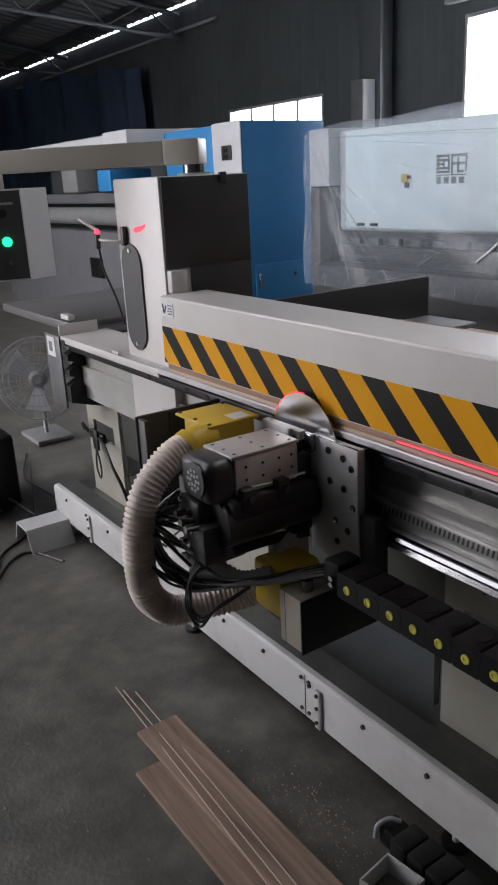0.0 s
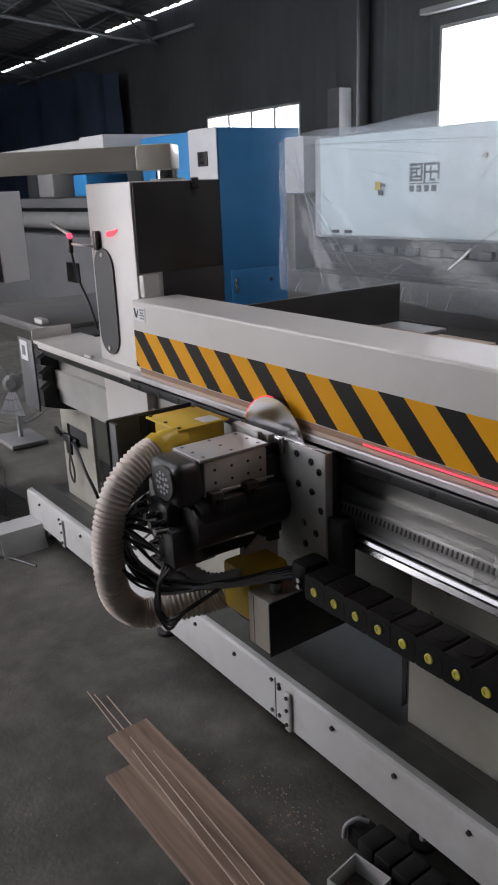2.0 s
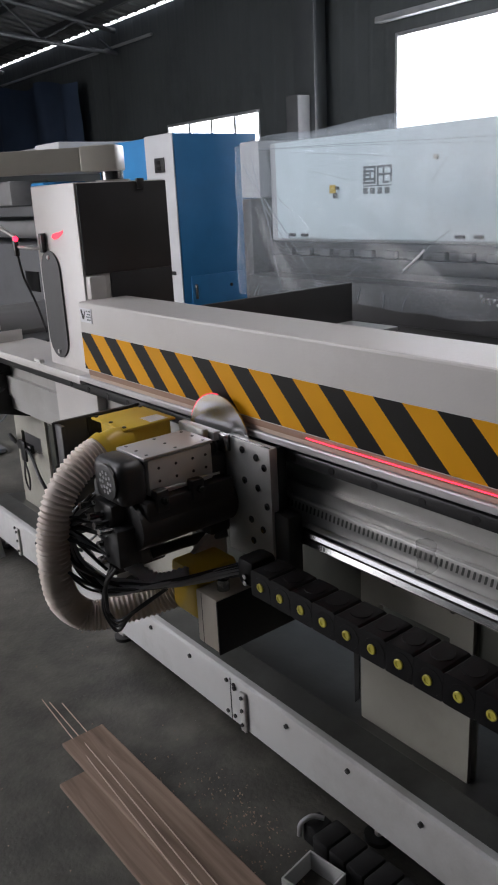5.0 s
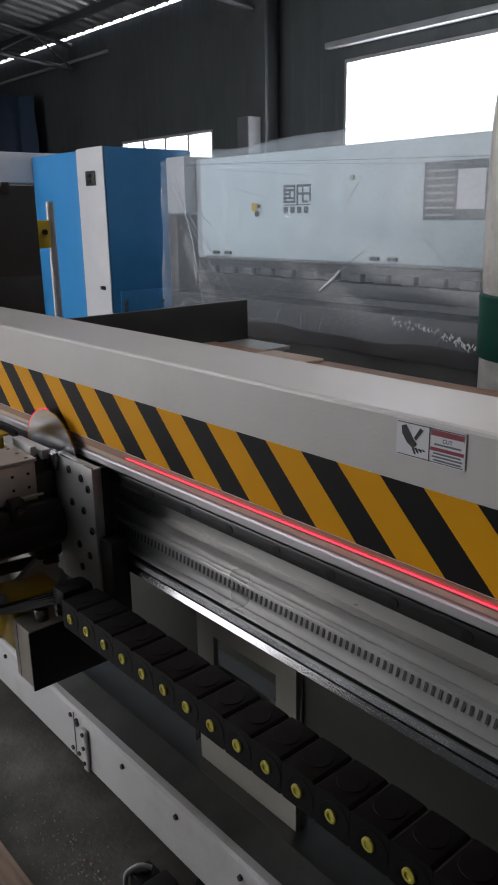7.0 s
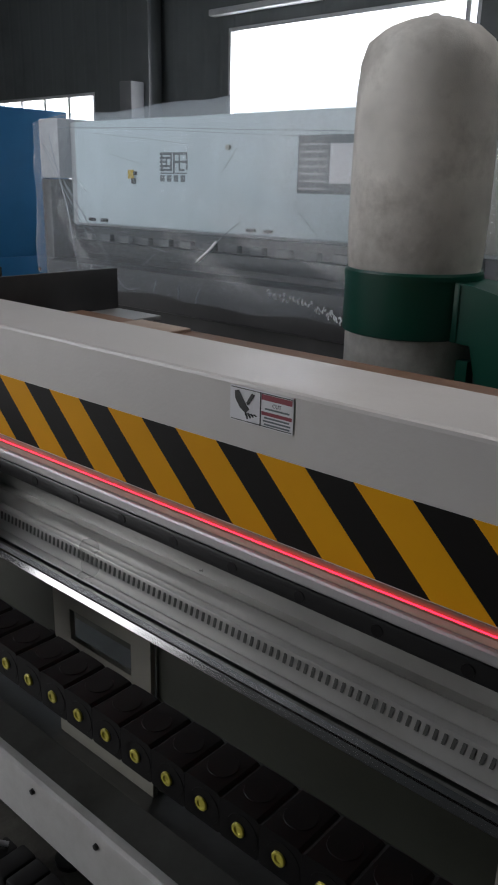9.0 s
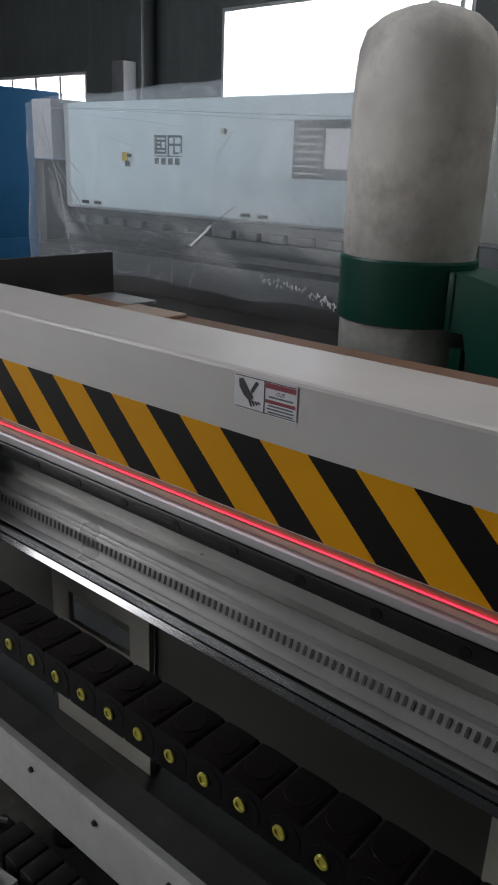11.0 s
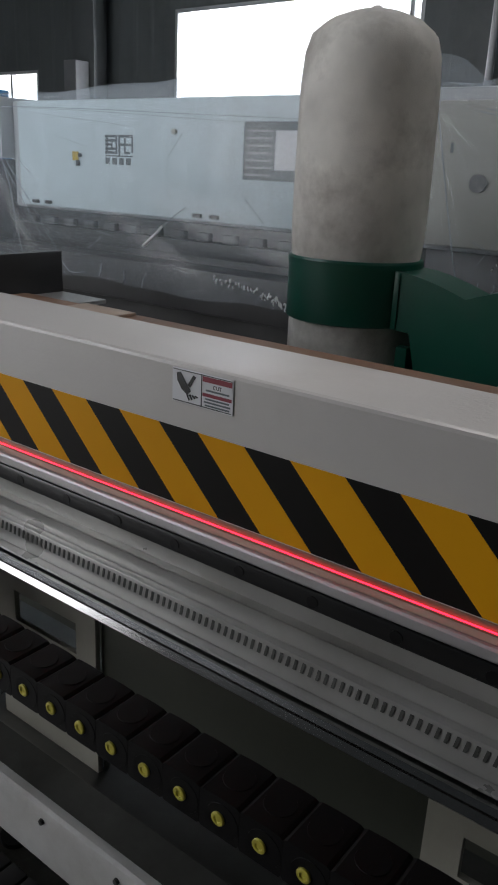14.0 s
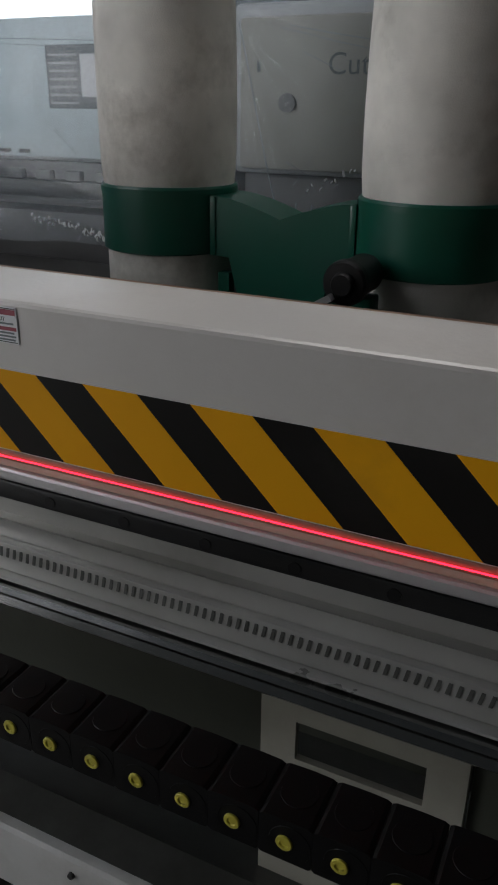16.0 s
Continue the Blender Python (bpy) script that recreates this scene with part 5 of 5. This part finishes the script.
def bag(cx, cy, seed):
    rings = []
    bm = B()
    seg = 48
    prof = [(1.165, 0.220), (1.20, 0.224), (1.27, 0.227), (1.40, 0.229), (1.55, 0.229), (1.70, 0.227), (1.80, 0.219), (1.86, 0.197), (1.90, 0.147), (1.925, 0.08), (1.937, 0.022), (1.945, 0.012)]
    for z, r in prof:
        row = []
        for k in range(seg):
            a = 2 * math.pi * k / seg
            w = 1 + 0.02 * noise.noise((math.cos(a) * 2 + seed, math.sin(a) * 2, z * 2)) + (0.03 * math.sin(a * 12 + seed) if z > 1.84 else 0.006 * math.sin(a * 5 + seed))
            w += 0.012 if k == 37 and z < 1.9 else 0
            row.append(bm.verts.new((cx + r * w * math.cos(a), cy + r * w * math.sin(a), z)))
        rings.append(row)
    for a, b in zip(rings, rings[1:]):
        for k in range(seg):
            bm.faces.new((a[k], a[(k + 1) % seg], b[(k + 1) % seg], b[k]))
    bm.faces.new(rings[-1])
    part("filter_bag", bm, M["bag"], dc, "dusty grey-beige cloth filter bag", shade=70)
    part("drum", lathe(B(), (cx, cy, 0.955), (0, 0, 1), [(0, 0.228), (0.004, 0.234), (0.06, 0.232), (0.18, 0.232), (0.206, 0.234), (0.214, 0.230)], 48), M["green"], dc, "green enamelled steel drum ring")
    part("clamp_band", lathe(B(), (cx, cy, 1.145), (0, 0, 1), [(0, 0.2355), (0.014, 0.2355)], 48, close=False), M["green"], dc)
    part("collection_bag", lathe(B(), (cx, cy, 0.25), (0, 0, 1), [(0, 0.12), (0.02, 0.19), (0.2, 0.226), (0.5, 0.221), (0.704, 0.222)], 40), M["bag"], dc, "dusty lower collection bag")


bag(1.19, 1.70, 1.0)
bag(2.115, 1.70, 5.0)
vtop = [(1.40 + 0.5 * k / 12, 1.145 - 0.062 * (1 - abs(k / 6 - 1)) ** 1.6) for k in range(13)]
part("manifold", prism(B(), [(1.40, 0.955), (1.47, 0.95), (1.53, 0.72), (1.78, 0.72), (1.83, 0.95), (1.90, 0.955)] + vtop[::-1], "y", 1.60, 1.80), M["green"], dc, "green duct joining the drums, notched on top")
for x in (1.412, 1.892):
    part("joint_strip", box(B(), x - 0.01, x + 0.01, 1.594, 1.5995, 0.955, 1.14, 0.002), M["green"], dc)
part("motor", lathe(B(), (1.985, 1.25, 0.975), (0, 1, 0), [(0, 0.028), (0.008, 0.032), (0.02, 0.034), (0.022, 0.056), (0.03, 0.062), (0.05, 0.064), (0.054, 0.056), (0.20, 0.056), (0.22, 0.045)], 28), M["black"], dc, "round black electric motor")
part("motor_bracket", box(B(), 1.94, 2.03, 1.38, 1.47, 0.86, 0.918, 0.01), M["green"], dc)
part("lever", prism(B(), [(1.86, 0.892), (1.962, 0.954), (1.972, 0.938), (1.87, 0.876)], "y", 1.22, 1.249), M["alu"], dc, "pale steel lever")
part("stand_leg", box(B(), 1.43, 1.47, 1.6, 1.64, 0.0, 0.899), M["green"], dc)
part("stand_leg", box(B(), 1.84, 1.88, 1.6, 1.64, 0.0, 0.899), M["green"], dc)
part("stand_leg", box(B(), 1.43, 1.47, 1.77, 1.81, 0.0, 0.899), M["green"], dc)
part("stand_leg", box(B(), 1.84, 1.88, 1.77, 1.81, 0.0, 0.899), M["green"], dc)
for cx in (1.178, 2.115):
    part("base_plate", box(B(), cx - 0.25, cx + 0.25, 1.45, 1.95, 0.0, 0.04, 0.01), M["dark"], dc)
    part("bag_stand", turned(B(), (cx, 1.70, 0.0405), (cx, 1.70, 0.249), 0.1, seg=20), M["dark"], dc)

# ---- loose things on the floor ----


def plank(x, y, z, length, width, thick, turn, label):
    bm = B()
    r = box(bm, -length / 2, length / 2, -width / 2, width / 2, 0, thick, 0.002, 1)
    for v in bm.verts:
        v.co.y += 0.004 * math.sin(v.co.x * 3)
    ob = link("plank", bm, M["wood"], shade=30)
    ob.matrix_world = pose(x, y, z, 0, 0, turn)
    return tagged(ob, label, "plank", "planks on the floor")


plank(1.25, -0.314, 0.0125, 1.30, 0.128, 0.012, 0.0, "weathered brown wooden plank lying on another plank")
plank(1.38, -0.40, 0.0, 1.30, 0.10, 0.0122, 0.0, "weathered brown wooden plank lying on concrete")
for k, (xa, ya, xb, yb, z) in enumerate(((0.342, -0.327, 1.5, -0.40, 0.03), (0.403, -0.288, 1.5, -0.345, 0.03), (0.37, -0.315, 1.45, -0.37, 0.035))):
    bm = turned(B(), (xa, ya, 0.004), (0.5 * (xa + xb) - 0.1, 0.5 * (ya + yb), z), 0.0016, seg=6)
    turned(bm, (0.5 * (xa + xb) - 0.1, 0.5 * (ya + yb), z), (xb, yb, 0.029), 0.0016, seg=6)
    single("thin_strip", bm, M["sheet_b"], "thin pale cut strip lying across the planks", "strip", "cut strips on the planks")

# square steel tube stub and a second chain in front of the base
t = thing("steel_tube", (1.40, -0.12, 0), "open grey square steel tube stub", "tube")
bm = B()
for a in ((-0.05, 0.05, -0.05, -0.046), (-0.05, 0.05, 0.046, 0.05), (-0.05, -0.046, -0.0459, 0.0459), (0.046, 0.05, -0.0459, 0.0459)):
    box(bm, a[0], a[1], a[2], a[3], 0.0, 0.05)
bmesh.ops.rotate(bm, verts=bm.verts[:], cent=(0, 0, 0), matrix=Euler((0, 0, radians(8))).to_matrix())
bmesh.ops.translate(bm, verts=bm.verts[:], vec=(1.412, -0.172, 0))
part("shell", bm, M["base"], t)
t = thing("floor_chain", (1.8, -0.06, 0), "black cable chain lying on the floor with pale fitting", "cable chain")
lk2 = None
for k in range(26):
    if lk2 is None:
        bm = B()
        box(bm, 1.335, 1.385, -0.105, -0.025, 0.0, 0.06, 0.006)
        lk2 = part("link", bm, M["black"], t)
    else:
        again(lk2, t, (0.0535 * k, 0, 0))
part("end_fitting", pipe(B(), [(1.285, -0.10, 0.02), (1.288, -0.095, 0.055), (1.30, -0.07, 0.068), (1.318, -0.05, 0.062)], 0.006, seg=10), M["greycable"], t)
part("end_block", box(B(), 1.285, 1.333, -0.09, -0.035, 0.0, 0.055, 0.006), M["black"], t)

# folded sheet foot under the far end
t = thing("folded_bracket", (-0.9, -0.08, 0), "white folded steel bracket on the floor", "bracket")
part("fold", prism(B(), [(-0.98, 0.0), (-0.93, 0.10), (-0.80, 0.10), (-0.75, 0.0), (-0.757, 0.0), (-0.803, 0.093), (-0.927, 0.093), (-0.973, 0.0)], "y", -0.2, -0.002), M["base"], t)

# pedestal fan
t = thing("floor_fan", (-2.4, 0.38, 0), "grey wire-guarded floor fan on a flat stand", "fan")
part("base", box(B(), -2.58, -2.26, 0.26, 0.50, 0.0, 0.035, 0.015), M["grime"], t)
part("stand", pipe(B(), [(-2.42, 0.38, 0.03), (-2.44, 0.39, 0.2), (-2.42, 0.38, 0.36)], 0.016), M["cage"], t)
fc, fd = Vector((-2.38, 0.36, 0.40)), Vector((0.85, -0.45, 0.12)).normalized()
part("hub", lathe(B(), fc - fd * 0.05, fd, [(0, 0.04), (0.02, 0.055), (0.10, 0.055), (0.13, 0.03)], 20), M["grime"], t)
fq = fd.to_track_quat("Z", "Y").to_matrix()
for s, rr in ((0.0, 0.26), (0.05, 0.23), (0.075, 0.17), (0.085, 0.1), (-0.05, 0.23), (-0.075, 0.15)):
    bm = B()
    pts = [fc + fd * s + fq @ Vector((rr * math.cos(2 * math.pi * k / 24), rr * math.sin(2 * math.pi * k / 24), 0)) for k in range(25)]
    pipe(bm, pts, 0.0025 if s else 0.005, seg=6, n=1)
    part("guard_ring", bm, M["cage"], t)
bm = B()
for k in range(28):
    a = 2 * math.pi * k / 28
    e = fq @ Vector((math.cos(a), math.sin(a), 0))
    pipe(bm, [fc + fd * 0.088 + e * 0.04, fc + fd * 0.07 + e * 0.18, fc + e * 0.26, fc - fd * 0.07 + e * 0.18], 0.0013, seg=5, n=3)
tagged(part("wire_guard", bm, M["cage"], t), kind="stuff")
for k in range(3):
    a = 2 * math.pi * k / 3
    e, e2 = fq @ Vector((math.cos(a), math.sin(a), 0)), fq @ Vector((math.cos(a + 0.8), math.sin(a + 0.8), 0))
    bm = B()
    v = [bm.verts.new(p) for p in (fc + e * 0.05 - fd * 0.01, fc + e * 0.22 - fd * 0.025, fc + e2 * 0.22 + fd * 0.025, fc + e2 * 0.05 + fd * 0.02)]
    bm.faces.new(v)
    bmesh.ops.solidify(bm, geom=bm.faces[:], thickness=0.004)
    part("fan_wing", bm, M["greycable"], t)
t.location += Vector((0.066, 0.10, 0))

# dark floor machine and cables by the far side
t = thing("welding_unit", (-1.3, -0.15, 0), "black boxy power unit with handle on the floor", "power unit")
part("case", box(B(), -1.75, -1.28, -0.50, -0.05, 0.02, 0.40, 0.03, 3), M["black"], t)
part("handle", pipe(B(), [(-1.7, -0.27, 0.39), (-1.65, -0.27, 0.47), (-1.38, -0.27, 0.47), (-1.33, -0.27, 0.39)], 0.014), M["black"], t)
for x in (-1.68, -1.35):
    part("foot", box(B(), x - 0.03, x + 0.03, -0.45, -0.1, 0.0, 0.0195), M["rubber"], t)
for pts in ([(-1.28, -0.12, 0.08), (-1.1, -0.02, 0.012), (-1.3, 0.12, 0.008), (-1.7, 0.1, 0.008), (-2.1, 0.25, 0.008)], [(-0.72, -0.36, 0.006), (-0.85, -0.3, 0.006), (-1.0, -0.12, 0.006), (-1.2, -0.03, 0.006), (-1.9, 0.2, 0.006)], [(-0.55, -0.45, 0.006), (-0.75, -0.3, 0.006), (-0.78, -0.2, 0.006), (-0.6, -0.12, 0.006)]):
    single("floor_cable", pipe(B(), pts, 0.006, seg=8), M["rubber"], "thin black cable lying on the concrete", "cable", "cables on the floor")

# chips and crumbs on the concrete
bm = B()
rnd = random.Random(3)
for k in range(420):
    if k < 260:
        x, y = rnd.gauss(1.15, 0.2), rnd.gauss(-0.16, 0.05)
    else:
        x, y = rnd.uniform(-1.5, 1.6), rnd.uniform(-1.0, 0.0)
    s = rnd.uniform(0.0015, 0.0055)
    a = rnd.uniform(0, 3)
    v = [bm.verts.new((x + s * math.cos(a + d), y + s * math.sin(a + d) * 0.6, 0.0005 + (0 if d else s * 0.7))) for d in (0, 2.1, 4.2)]
    v.append(bm.verts.new((x, y, s * 0.6)))
    for f in ((0, 1, 3), (1, 2, 3), (2, 0, 3)):
        bm.faces.new([v[i] for i in f])
single("wood_chips", bm, M["wood"], "pale wood chips scattered on the floor", "wood chips", kind="stuff", shade=0)
